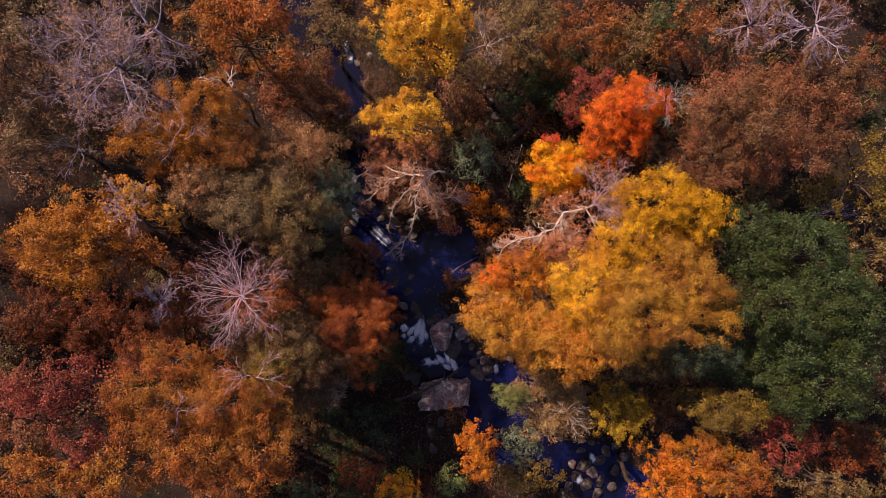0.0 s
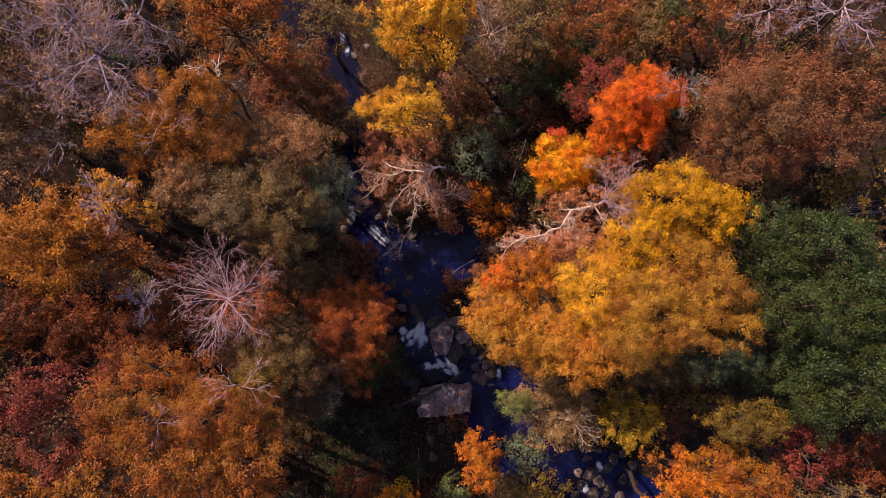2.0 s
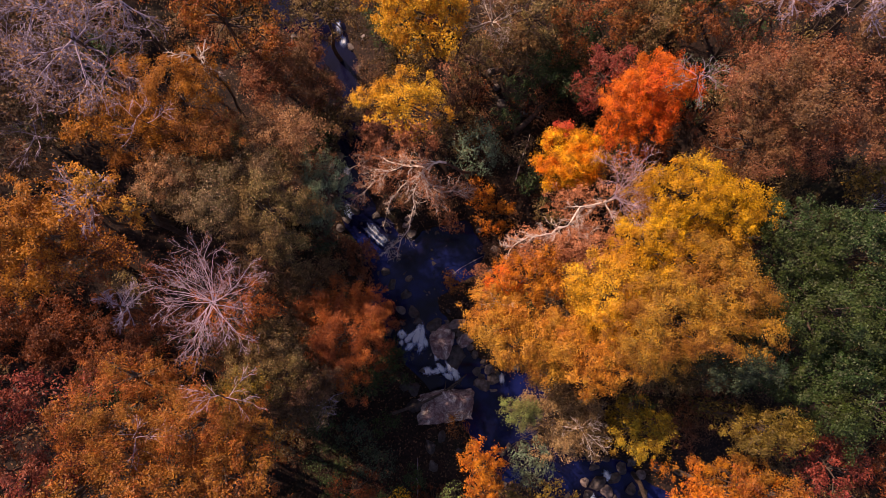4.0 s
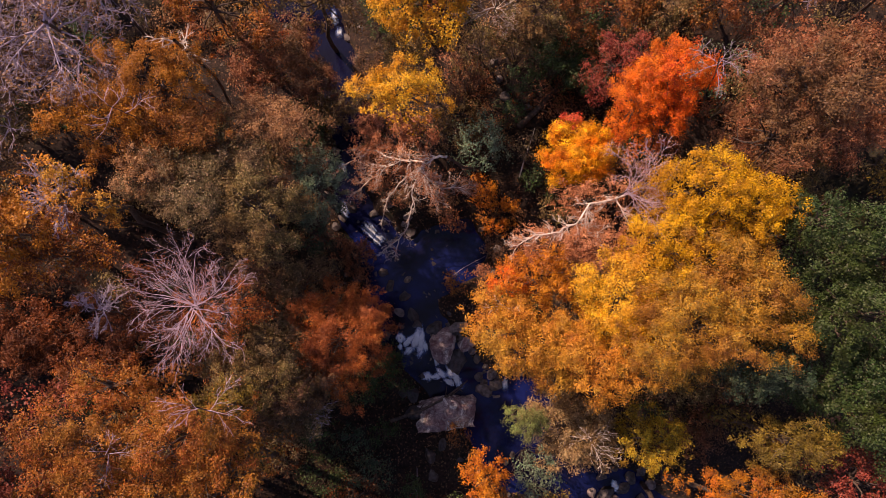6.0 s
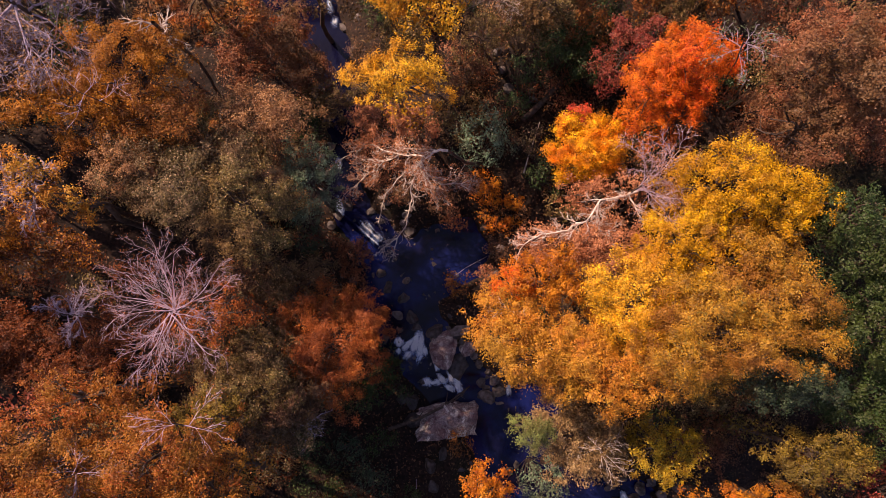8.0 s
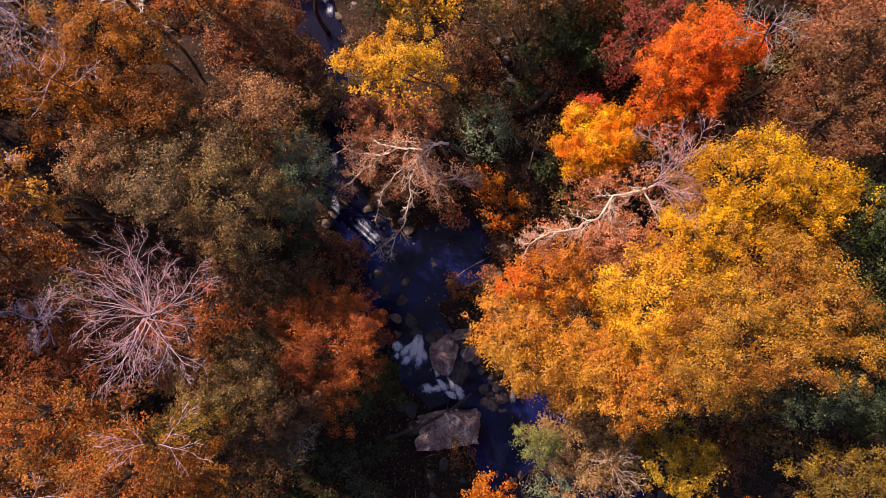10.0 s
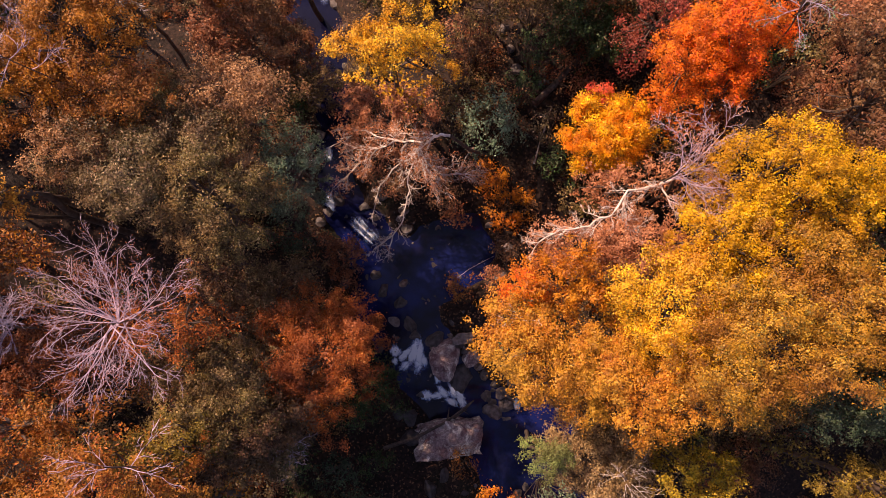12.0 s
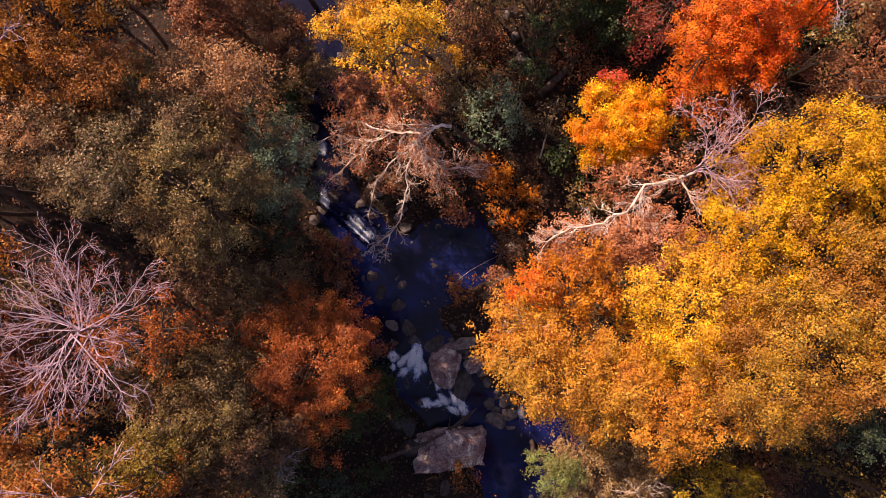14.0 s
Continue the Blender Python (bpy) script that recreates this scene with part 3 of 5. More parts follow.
tree(-10.31, 2.25, 14.31, 2.27, 1.83, 1.61, "umber", 123, "mid-sized broadleaf tree with thin umber-brown autumn foliage", lean=(-1.3, -0.1), blade=0.11, fill=0.8)
tree(-11.01, -1.88, 13.97, 2.56, 1.76, 1.69, "olive", 124, "mid-sized broadleaf tree with thin olive-brown autumn foliage", lean=(-1.4, -0.6), blade=0.11, fill=0.8)
tree(-6.79, 6.57, 14.34, 1.39, 2.06, 1.36, "sage", 125, "small broadleaf tree with dense grey-green autumn foliage", lean=(-0.9, 0.5), blade=0.111)
shrub(-8.13, 4.67, 1.32, 1.56, 1.15, "bluegreen", 126, "blue-green bush growing on the wooded bank", fill=0.9, blade=0.12, up=6.10)
bare_tree(-15.59, 5.01, 21.03, 1.67, 127, "half-bare tree with yellow leaf tufts", "lilac", leaf="honey", fine=0.008, leaves=700, boughs=12, flat=0.3, foot=(-19.6, 5.5))
tree(-15.25, 5.25, 21.73, 0.80, 0.95, 0.8, "honey", 128, "small broadleaf tree with thin honey-gold autumn foliage", lean=(-3.5, 0.5), lobes=6, blade=0.098, fill=0.5)
tree(-13.92, 4.33, 21.34, 0.70, 0.53, 0.80, "honey", 129, "small broadleaf tree with thin honey-gold autumn foliage", lean=(-3.3, 0.3), lobes=4, blade=0.086, fill=0.6)
tree(-18.45, 3.15, 23.20, 2.40, 2.55, 2.0, "ochre", 130, "large broadleaf tree with dense golden-orange foliage", lean=(-3.5, 0.2), blade=0.105, dome=0.6)
tree(-18.97, 3.16, 18.63, 2.44, 2.01, 1.74, "rust", 131, "mid-sized broadleaf tree with dense dark rust-red autumn foliage", lean=(-2.8, 0.0), blade=0.117)
tree(-26.49, 2.38, 12.29, 3.49, 1.55, 1.97, "rust", 132, "mid-sized broadleaf tree with dense dark rust-red autumn foliage", lean=(-1.5, -0.0), fill=0.9)
tree(-25.59, -0.50, 13.0, 2.3, 1.7, 1.5, "rust", 370, "mid-sized broadleaf tree with dense dark rust-red autumn foliage", lean=(-1.2, -0.4), blade=0.12, fill=0.9)
tree(-22.75, -1.37, 12.5, 2.2, 1.6, 1.5, "rust", 371, "small broadleaf tree with dense dark rust-red autumn foliage", lean=(-1.1, -0.4), blade=0.12, fill=0.9)
bare_tree(-21.89, 9.25, 15.13, 1.86, 133, "bare tree with blue-grey boughs in the shade", "lilac", boughs=6, level=2, flat=0.2, foot=(-24.3, 9.9))
tree(-24.42, 8.08, 16.15, 2.10, 1.23, 1.31, "umber", 134, "small broadleaf tree with thin umber-brown autumn foliage", lean=(-2.3, 0.5), fill=0.7)

# the wood west of the stream, downstream
bare_tree(-10.00, 0.26, 21.03, 2.61, 135, "leafless tree with pale pink spreading boughs and fine twigs", "pink", leaf="russet", leaves=2600, blade=0.042, boughs=18, level=3, flat=0.05, thick=0.38, wander=0.3, fine=0.0036, fork_drop=0.3, foot=(-13.3, -0.6))
tree(-10.30, 0.10, 17.80, 2.00, 1.70, 1.04, "russet", 136, "small broadleaf tree with thin russet-orange autumn foliage", lean=(-2.0, -0.5), lobes=6, blade=0.093, fill=0.55)
bare_tree(-14.77, 0.16, 19.03, 1.11, 137, "small leafless mauve-grey tree", "lilac", boughs=9, level=3, flat=0.25, thick=0.45, fine=0.005, foot=(-18.3, -0.5))
tree(-15.87, -0.81, 15.42, 2.11, 1.69, 1.49, "rust", 138, "small broadleaf tree with dense dark rust-red autumn foliage", lean=(-2.1, -0.5), blade=0.103, fill=0.9)
tree(-25.05, -2.08, 10.70, 5.28, 2.11, 2.86, "rust", 139, "mid-sized broadleaf tree with thin dark rust-red autumn foliage", lean=(-0.9, -0.2), fill=0.8)
tree(-18.71, -2.90, 13.83, 2.19, 1.46, 1.43, "rust", 140, "small broadleaf tree with dense dark rust-red autumn foliage", lean=(-1.8, -0.6), blade=0.113, fill=0.9)
tree(-17.94, -3.87, 23.90, 2.53, 1.54, 1.59, "crimson", 141, "mid-sized broadleaf tree with dense dusky crimson autumn foliage", lean=(-3.6, -1.4), blade=0.109)
tree(-16.30, -6.37, 23.27, 1.46, 1.12, 1.02, "crimson", 142, "small broadleaf tree with dense dusky crimson autumn foliage", lean=(-3.3, -1.9), blade=0.1, fill=0.9)
tree(-19.47, -5.78, 22.65, 1.64, 1.23, 1.13, "brick", 143, "small broadleaf tree with dense reddish-brown autumn foliage", lean=(-3.4, -1.5), blade=0.12, fill=0.9)
tree(-13.43, -2.97, 21.52, 2.16, 1.10, 1.28, "copper", 144, "small broadleaf tree with dense coppery orange-brown autumn foliage", lean=(-3.1, -1.4), blade=0.083, fill=0.95)
tree(-13.91, -5.05, 22.82, 2.21, 1.93, 1.61, "copper", 145, "mid-sized broadleaf tree with dense coppery orange-brown autumn foliage", lean=(-3.2, -1.8), lobes=13, blade=0.083)
tree(-10.29, -4.87, 22.43, 2.38, 1.91, 1.67, "copper", 146, "mid-sized broadleaf tree with dense coppery orange-brown autumn foliage", lean=(-2.4, -1.9), lobes=13, blade=0.078)
tree(-11.64, -7.14, 23.06, 2.17, 1.90, 1.59, "copper", 147, "mid-sized broadleaf tree with dense coppery orange-brown autumn foliage", lean=(-2.8, -2.4), lobes=13, blade=0.101, fill=0.95)
tree(-8.90, -7.02, 21.93, 1.75, 2.12, 1.51, "copper", 148, "small broadleaf tree with dense coppery orange-brown autumn foliage", lean=(-2.1, -2.3), lobes=13, blade=0.103, fill=0.95)
tree(-18.84, -8.03, 22.56, 2.48, 1.52, 1.56, "copper", 149, "mid-sized broadleaf tree with dense coppery orange-brown autumn foliage", lean=(-3.1, -1.8), blade=0.117, fill=0.9)
tree(-15.28, -7.93, 23.23, 2.15, 1.48, 1.41, "copper", 150, "small broadleaf tree with dense coppery orange-brown autumn foliage", lean=(-3.1, -2.2), blade=0.11, fill=0.9)
tree(-9.82, -4.22, 17.84, 1.35, 1.29, 1.04, "lime", 151, "small broadleaf tree with thin yellow-green autumn foliage", lean=(-1.8, -1.3), blade=0.089, fill=0.7)
tree(-9.30, -2.22, 13.96, 2.64, 1.90, 1.78, "mossy", 152, "mid-sized broadleaf tree with dense dull grey-olive autumn foliage", lean=(-1.1, -0.6), blade=0.11, fill=0.9)
tree(-9.08, -3.55, 15.92, 2.41, 1.72, 1.62, "olive", 153, "mid-sized broadleaf tree with dense olive-brown autumn foliage", lean=(-1.4, -1.0), blade=0.1, fill=0.9)
tree(-11.28, -4.82, 16.42, 1.85, 1.21, 1.20, "lime", 154, "small broadleaf tree with thin yellow-green autumn foliage", lean=(-1.8, -1.3), blade=0.096, fill=0.7)
tree(-7.21, -3.65, 13.05, 1.86, 1.67, 1.39, "umber", 155, "small broadleaf tree with thin umber-brown autumn foliage", lean=(-0.8, -0.8), blade=0.113, fill=0.8)
tree(-8.08, -4.36, 14.42, 2.15, 1.72, 1.52, "umber", 156, "small broadleaf tree with dense umber-brown autumn foliage", lean=(-1.1, -1.0), blade=0.107, fill=0.9)
tree(-9.76, -5.46, 15.65, 1.58, 1.30, 1.13, "umber", 157, "small broadleaf tree with thin umber-brown autumn foliage", lean=(-1.5, -1.3), blade=0.1, fill=0.8)
tree(-8.31, 1.31, 11.44, 2.36, 1.97, 1.70, "mossy", 158, "mid-sized broadleaf tree with thin dull grey-olive autumn foliage", lean=(-0.7, -0.2), blade=0.124, fill=0.8)
tree(-5.60, -1.50, 13.48, 2.55, 3.65, 2.34, "russet", 159, "mid-sized broadleaf tree with dense russet-orange foliage", lean=(-0.6, -0.4), lobes=12, blade=0.09, fill=1.15)
tree(-5.64, 3.37, 5.88, 1.16, 1.78, 1.16, "brick", 160, "small broadleaf tree with thin reddish-brown autumn foliage", lobes=5, fill=0.7)
tree(-8.22, -5.23, 12.96, 2.46, 1.56, 1.58, "mossy", 161, "mid-sized broadleaf tree with thin dull grey-olive autumn foliage", lean=(-0.9, -0.9), blade=0.113, fill=0.6)
bare_tree(-6.92, -5.49, 11.65, 1.61, 162, "twiggy grey bush-like tree over the shaded bank", "lilac", boughs=7, level=2, flat=0.2, foot=(-7.8, -6.6))
bare_tree(-8.67, -3.19, 23.0, 1.7, 380, "slim half-bare tree with pale twigs among coppery leaves", "pink", leaf="copper", leaves=300, blade=0.07, boughs=5, level=2, flat=0.0, thick=0.22, fork_drop=0.2, foot=(-12.5, -6.5))
bare_tree(-12.05, -4.84, 23.4, 1.5, 381, "slim half-bare tree with pale twigs among coppery leaves", "pink", leaf="copper", leaves=300, blade=0.07, boughs=4, level=2, flat=0.0, thick=0.2, fork_drop=0.2, foot=(-14.5, -7.5))
bare_tree(-13.49, 8.31, 20.9, 1.6, 382, "slim half-bare tree with pale twigs among ochre leaves", "pink", leaf="ochre", leaves=300, blade=0.07, boughs=4, level=2, flat=0.0, thick=0.2, fork_drop=0.2, foot=(-15.0, 9.5))
bare_tree(11.67, 10.82, 19.5, 1.4, 383, "slim grey half-bare tree beside a fiery crown", "lilac", leaf="sage", leaves=500, blade=0.08, boughs=6, level=2, flat=0.1, thick=0.4, fork_drop=0.2, foot=(15.5, 12.5))
shrub(-9.89, -12.66, 1.25, 1.09, 0.93, "green", 163, "deep green bush growing on the wooded bank", fill=0.8, blade=0.12, up=5.65)
shrub(-4.72, -10.48, 1.77, 1.52, 1.32, "bluegreen", 164, "blue-green bush growing on the wooded bank", fill=0.6, blade=0.12, up=1.94)
shrub(-4.02, -13.42, 1.71, 1.28, 1.20, "green", 165, "deep green bush growing on the wooded bank", fill=0.7, blade=0.12, up=1.10)
# dark-leaved bushes added over sunlit ground, their colour standing in for deep shadow
shrub(-3.65, -3.75, 1.04, 1.04, 0.83, "green", 166, "dark-leaved bush added to deepen the shade of the bank", fill=0.9, blade=0.12, up=1.26)
shrub(-4.17, -2.80, 0.96, 0.96, 0.76, "green", 167, "dark-leaved bush added to deepen the shade of the bank", fill=0.9, blade=0.12, up=1.29)
shrub(-3.13, -4.87, 0.96, 0.96, 0.76, "green", 168, "dark-leaved bush added to deepen the shade of the bank", fill=0.9, blade=0.12, up=1.47)
shrub(-4.87, -4.53, 1.13, 1.13, 0.90, "green", 169, "dark-leaved bush added to deepen the shade of the bank", fill=0.9, blade=0.12, up=1.22)
shrub(-5.30, -5.74, 1.13, 1.13, 0.90, "green", 170, "dark-leaved bush added to deepen the shade of the bank", fill=0.9, blade=0.12, up=1.36)
shrub(-7.88, -10.86, 1.71, 1.71, 1.37, "green", 171, "deep green bush growing on the wooded bank", fill=0.7, blade=0.12, up=1.15)
shrub(-8.31, -7.87, 1.28, 1.09, 0.95, "green", 172, "dark-leaved bush added to deepen the shade of the bank", fill=0.9, blade=0.12, up=1.83)
shrub(-6.17, -8.51, 1.28, 1.09, 0.95, "bluegreen", 173, "dark-leaved bush added to deepen the shade of the bank", fill=0.9, blade=0.12, up=1.78)
shrub(-7.02, -13.20, 1.37, 1.16, 1.01, "green", 174, "dark-leaved bush added to deepen the shade of the bank", fill=0.9, blade=0.12, up=1.30)
shrub(-4.02, -8.30, 1.11, 0.95, 0.82, "green", 175, "dark-leaved bush added to deepen the shade of the bank", fill=0.9, blade=0.12, up=1.92)
shrub(-10.02, -13.42, 1.20, 1.02, 0.89, "bluegreen", 176, "dark-leaved bush added to deepen the shade of the bank", fill=0.9, blade=0.12, up=1.41)
shrub(-2.10, -11.71, 1.03, 0.87, 0.76, "green", 177, "dark-leaved bush added to deepen the shade of the bank", fill=0.9, blade=0.12, up=1.69)

# the stream's own trees
tree(-1.92, 16.45, 17.93, 2.60, 2.20, 2.09, "gold", 178, "mid-sized broadleaf tree with dense golden-yellow autumn foliage", lean=(-0.3, 2.1), blade=0.115, dome=0.6)
tree(0.20, 17.02, 16.26, 1.79, 2.15, 1.55, "gold", 179, "mid-sized broadleaf tree with thin golden-yellow autumn foliage", lean=(0.0, 2.2), fill=0.8)
tree(-2.33, 15.26, 11.86, 2.19, 1.28, 1.37, "olive", 180, "small broadleaf tree with thin olive-brown autumn foliage", lean=(-0.2, 1.2), blade=0.131, fill=0.8)
bare_tree(2.83, 16.66, 13.08, 2.25, 181, "bare tree with white forking boughs", "pale", leaf="olive", leaves=700, boughs=7, level=3, flat=0.3, foot=(3.2, 18.5))
tree(-2.29, 11.20, 16.46, 2.70, 1.20, 1.40, "gold", 182, "mid-sized broadleaf tree with dense golden-yellow autumn foliage", lean=(-0.4, 1.3), blade=0.09, fill=1.15, dome=0.6)
tree(-3.0, 10.6, 9.6, 2.6, 1.62, 1.65, "pinkish", 183, "mid-sized broadleaf tree with dense pinkish-tan autumn foliage", lean=(-0.2, 0.4), fill=0.9)
tree(-2.96, 8.56, 5.70, 2.27, 1.64, 1.54, "pinkish", 184, "mid-sized broadleaf tree with thin pinkish-tan autumn foliage", fill=0.5)
limbed_tree((2.6, 9.6), [
    [(0.14, 8.5, 11.0), (-0.63, 8.5, 10.8), (-1.25, 8.2, 10.5), (-1.28, 7.8, 10.2), (-0.7, 7.3, 9.6), (-0.1, 7.1, 9.0), (1.1, 7.3, 8.6)],
    [(-1.1, 8.3, 10.6), (-2.35, 8.6, 9.8), (-3.45, 8.5, 8.6), (-4.4, 8.1, 7.5), (-5.45, 7.5, 6.3)],
    [(-2.3, 8.6, 9.8), (-4.1, 9.6, 8.0), (-5.7, 9.4, 6.5)],
    [(-1.35, 7.9, 9.9), (-1.88, 7.05, 9.2), (-2.03, 5.78, 8.3), (-2.77, 4.28, 7.5), (-3.76, 3.65, 7.0)],
    [(-2.77, 4.28, 7.5), (-3.00, 3.43, 7.0)],
    [(-1.9, 8.45, 9.9), (-2.75, 7.6, 8.0), (-3.6, 6.8, 6.5), (-4.1, 5.6, 5.2)],
], 185, "leaning half-bare tree with pale crooked boughs over the water", leaf="pinkish", leaves=4500, blade=0.09, radius=0.075, side=1.5)
shrub(2.37, 10.40, 2.04, 2.13, 1.67, "sage", 186, "grey-green bush growing on the wooded bank", fill=0.9, blade=0.12, up=3.52)
shrub(2.28, 7.79, 1.10, 1.14, 0.89, "orange", 187, "small orange-leaved sapling on the bank", fill=1.2, blade=0.12, up=2.66)
shrub(3.51, 6.37, 1.71, 1.46, 1.27, "orange", 188, "low orange-leaved bush beside the pool", fill=1.2, blade=0.12, up=1.51)
tree(2.22, 16.20, 9.87, 2.10, 1.76, 1.52, "olive", 189, "small broadleaf tree with thin olive-brown autumn foliage", lean=(0.2, 0.9), blade=0.138, fill=0.6)
tree(5.14, 17.03, 14.91, 2.31, 2.31, 1.81, "olive", 190, "mid-sized broadleaf tree with thin olive-brown autumn foliage", lean=(0.7, 1.9), fill=0.8)
tree(3.92, 17.51, 12.76, 1.57, 1.96, 1.39, "tawny", 191, "small broadleaf tree with thin tawny brown autumn foliage", lean=(0.4, 1.6), fill=0.6)
shrub(0.69, 1.94, 1.11, 0.86, 0.79, "amber", 192, "amber-brown bush growing on the wooded bank", fill=0.9, blade=0.12, up=2.01)
shrub(-5.91, 0.68, 0.88, 1.32, 0.88, "brick", 193, "reddish-brown bush growing on the wooded bank", fill=0.7, blade=0.12, up=0.40)
shrub(1.06, -8.77, 0.88, 1.15, 0.81, "amber", 194, "amber-brown bush growing on the wooded bank", fill=0.7, blade=0.12, up=0.49)

# the wood east of the stream, upstream
tree(9.04, 16.90, 14.94, 2.99, 2.17, 2.02, "amber", 195, "mid-sized broadleaf tree with thin amber-brown autumn foliage", lean=(1.1, 1.7), fill=0.8)
tree(12.42, 17.00, 14.22, 2.66, 2.09, 1.86, "olive", 196, "mid-sized broadleaf tree with thin olive-brown autumn foliage", lean=(1.2, 1.4), fill=0.8)
tree(14.39, 16.13, 16.83, 1.57, 1.57, 1.24, "amber", 197, "small broadleaf tree with thin amber-brown autumn foliage", lean=(1.9, 1.7), fill=0.8)
shrub(14.25, 17.08, 1.95, 1.56, 1.40, "green", 198, "deep green bush growing on the wooded bank", fill=0.8, blade=0.12, up=6.48)
shrub(4.82, 16.35, 1.41, 1.20, 1.04, "mossy", 199, "shaded dull grey-olive bush on the stream bank", fill=0.9, blade=0.12, up=3.97)
shrub(6.89, 15.32, 1.66, 1.41, 1.23, "green", 200, "shaded deep green bush on the stream bank", fill=0.9, blade=0.12, up=3.69)
shrub(6.27, 8.29, 1.49, 1.27, 1.11, "green", 201, "shaded deep green bush on the stream bank", fill=0.9, blade=0.12, up=3.20)
shrub(8.97, 14.08, 1.49, 1.27, 1.11, "green", 202, "shaded deep green bush on the stream bank", fill=0.9, blade=0.12, up=3.70)
shrub(4.19, 12.42, 1.16, 0.99, 0.86, "green", 203, "shaded deep green bush on the stream bank", fill=0.9, blade=0.12, up=3.81)
shrub(4.82, 14.08, 1.25, 1.06, 0.92, "green", 204, "shaded deep green bush on the stream bank", fill=0.9, blade=0.12, up=3.89)
shrub(12.08, 9.94, 1.41, 1.20, 1.04, "green", 205, "shaded deep green bush on the stream bank", fill=0.9, blade=0.12, up=3.40)
shrub(7.10, 6.22, 1.25, 1.06, 0.92, "olive", 206, "shaded olive-brown bush on the stream bank", fill=0.9, blade=0.12, up=3.30)
shrub(5.65, 10.15, 1.25, 1.06, 0.92, "mossy", 207, "shaded dull grey-olive bush on the stream bank", fill=0.9, blade=0.12, up=3.55)
shrub(1.49, 14.91, 1.25, 1.06, 0.92, "umber", 208, "shaded umber-brown bush on the stream bank", fill=0.9, blade=0.12, up=3.96)
shrub(0.66, 13.46, 1.08, 0.92, 0.80, "umber", 209, "shaded umber-brown bush on the stream bank", fill=0.9, blade=0.12, up=3.96)
shrub(7.31, 17.59, 1.41, 1.20, 1.04, "mossy", 210, "shaded dull grey-olive bush on the stream bank", fill=0.9, blade=0.12, up=4.07)
shrub(9.38, 17.18, 1.41, 1.20, 1.04, "green", 211, "shaded deep green bush on the stream bank", fill=0.9, blade=0.12, up=4.04)
shrub(17.27, 15.94, 1.41, 1.20, 1.04, "green", 212, "shaded deep green bush on the stream bank", fill=0.9, blade=0.12, up=3.93)
shrub(17.89, 13.04, 1.41, 1.20, 1.04, "mossy", 213, "shaded dull grey-olive bush on the stream bank", fill=0.9, blade=0.12, up=3.68)
shrub(16.44, 11.80, 1.41, 1.20, 1.04, "olive", 214, "shaded olive-brown bush on the stream bank", fill=0.9, blade=0.12, up=3.57)
shrub(-9.30, 12.63, 1.41, 1.20, 1.04, "olive", 215, "shaded olive-brown bush on the stream bank", fill=0.9, blade=0.12, up=3.64)
shrub(-8.68, 11.39, 1.25, 1.06, 0.92, "green", 216, "shaded deep green bush on the stream bank", fill=0.9, blade=0.12, up=3.65)
shrub(-9.30, 9.74, 1.16, 0.99, 0.86, "mossy", 217, "shaded dull grey-olive bush on the stream bank", fill=0.9, blade=0.12, up=3.57)
shrub(-8.05, 13.87, 1.08, 0.92, 0.80, "olive", 218, "shaded olive-brown bush on the stream bank", fill=0.9, blade=0.12, up=3.99)
shrub(-7.64, 3.12, 1.16, 0.99, 0.86, "mossy", 219, "shaded dull grey-olive bush on the stream bank", fill=0.9, blade=0.12, up=3.44)
shrub(-6.81, 3.95, 1.00, 0.85, 0.74, "brick", 220, "shaded reddish-brown bush on the stream bank", fill=0.9, blade=0.12, up=3.64)
shrub(3.16, 3.95, 1.00, 0.85, 0.74, "umber", 221, "shaded umber-brown bush on the stream bank", fill=0.9, blade=0.12, up=3.64)
shrub(2.74, 2.29, 0.83, 0.71, 0.61, "brick", 222, "shaded reddish-brown bush on the stream bank", fill=0.9, blade=0.12, up=3.61)
shrub(-0.17, 6.84, 1.25, 1.06, 0.92, "umber", 223, "shaded umber-brown bush on the stream bank", fill=0.9, blade=0.12, up=3.26)
shrub(-2.03, 7.25, 1.16, 0.99, 0.86, "umber", 224, "shaded umber-brown bush on the stream bank", fill=0.9, blade=0.12, up=3.35)
shrub(0.66, 5.81, 1.00, 0.85, 0.74, "brick", 225, "shaded reddish-brown bush on the stream bank", fill=0.9, blade=0.12, up=3.64)
shrub(-4.90, 11.60, 1.30, 1.20, 1.00, "olive", 362, "olive-brown bush on the stream bank", fill=1.0, blade=0.09)
shrub(-5.10, 13.60, 1.20, 1.40, 1.00, "brick", 363, "reddish-brown bush on the stream bank", fill=1.0, blade=0.09)
shrub(-4.60, 15.40, 1.50, 1.30, 1.10, "olive", 364, "olive-brown bush on the stream bank", fill=1.0, blade=0.09)
shrub(-5.40, 17.20, 1.30, 1.30, 1.10, "umber", 365, "umber-brown bush on the stream bank", fill=1.0, blade=0.09)
shrub(-4.30, 9.60, 1.10, 1.10, 0.90, "pinkish", 366, "pinkish-tan bush on the stream bank", fill=0.8, blade=0.08)
tree(-7.00, 12.40, 7.60, 1.50, 1.45, 1.20, "olive", 360, "small olive-brown tree leaning over the stream", lean=(-1.6, 0.6), blade=0.12, fill=0.9)
tree(-8.10, 14.60, 8.20, 1.30, 1.50, 1.20, "umber", 361, "small umber-brown tree leaning over the stream", lean=(-1.8, 0.6), blade=0.12, fill=0.8)
tree(9.1, 12.92, 15.17, 1.60, 1.82, 1.35, "crimson", 226, "small broadleaf tree with dense dusky crimson autumn foliage", lean=(1.3, 1.4), blade=0.11, fill=0.9)
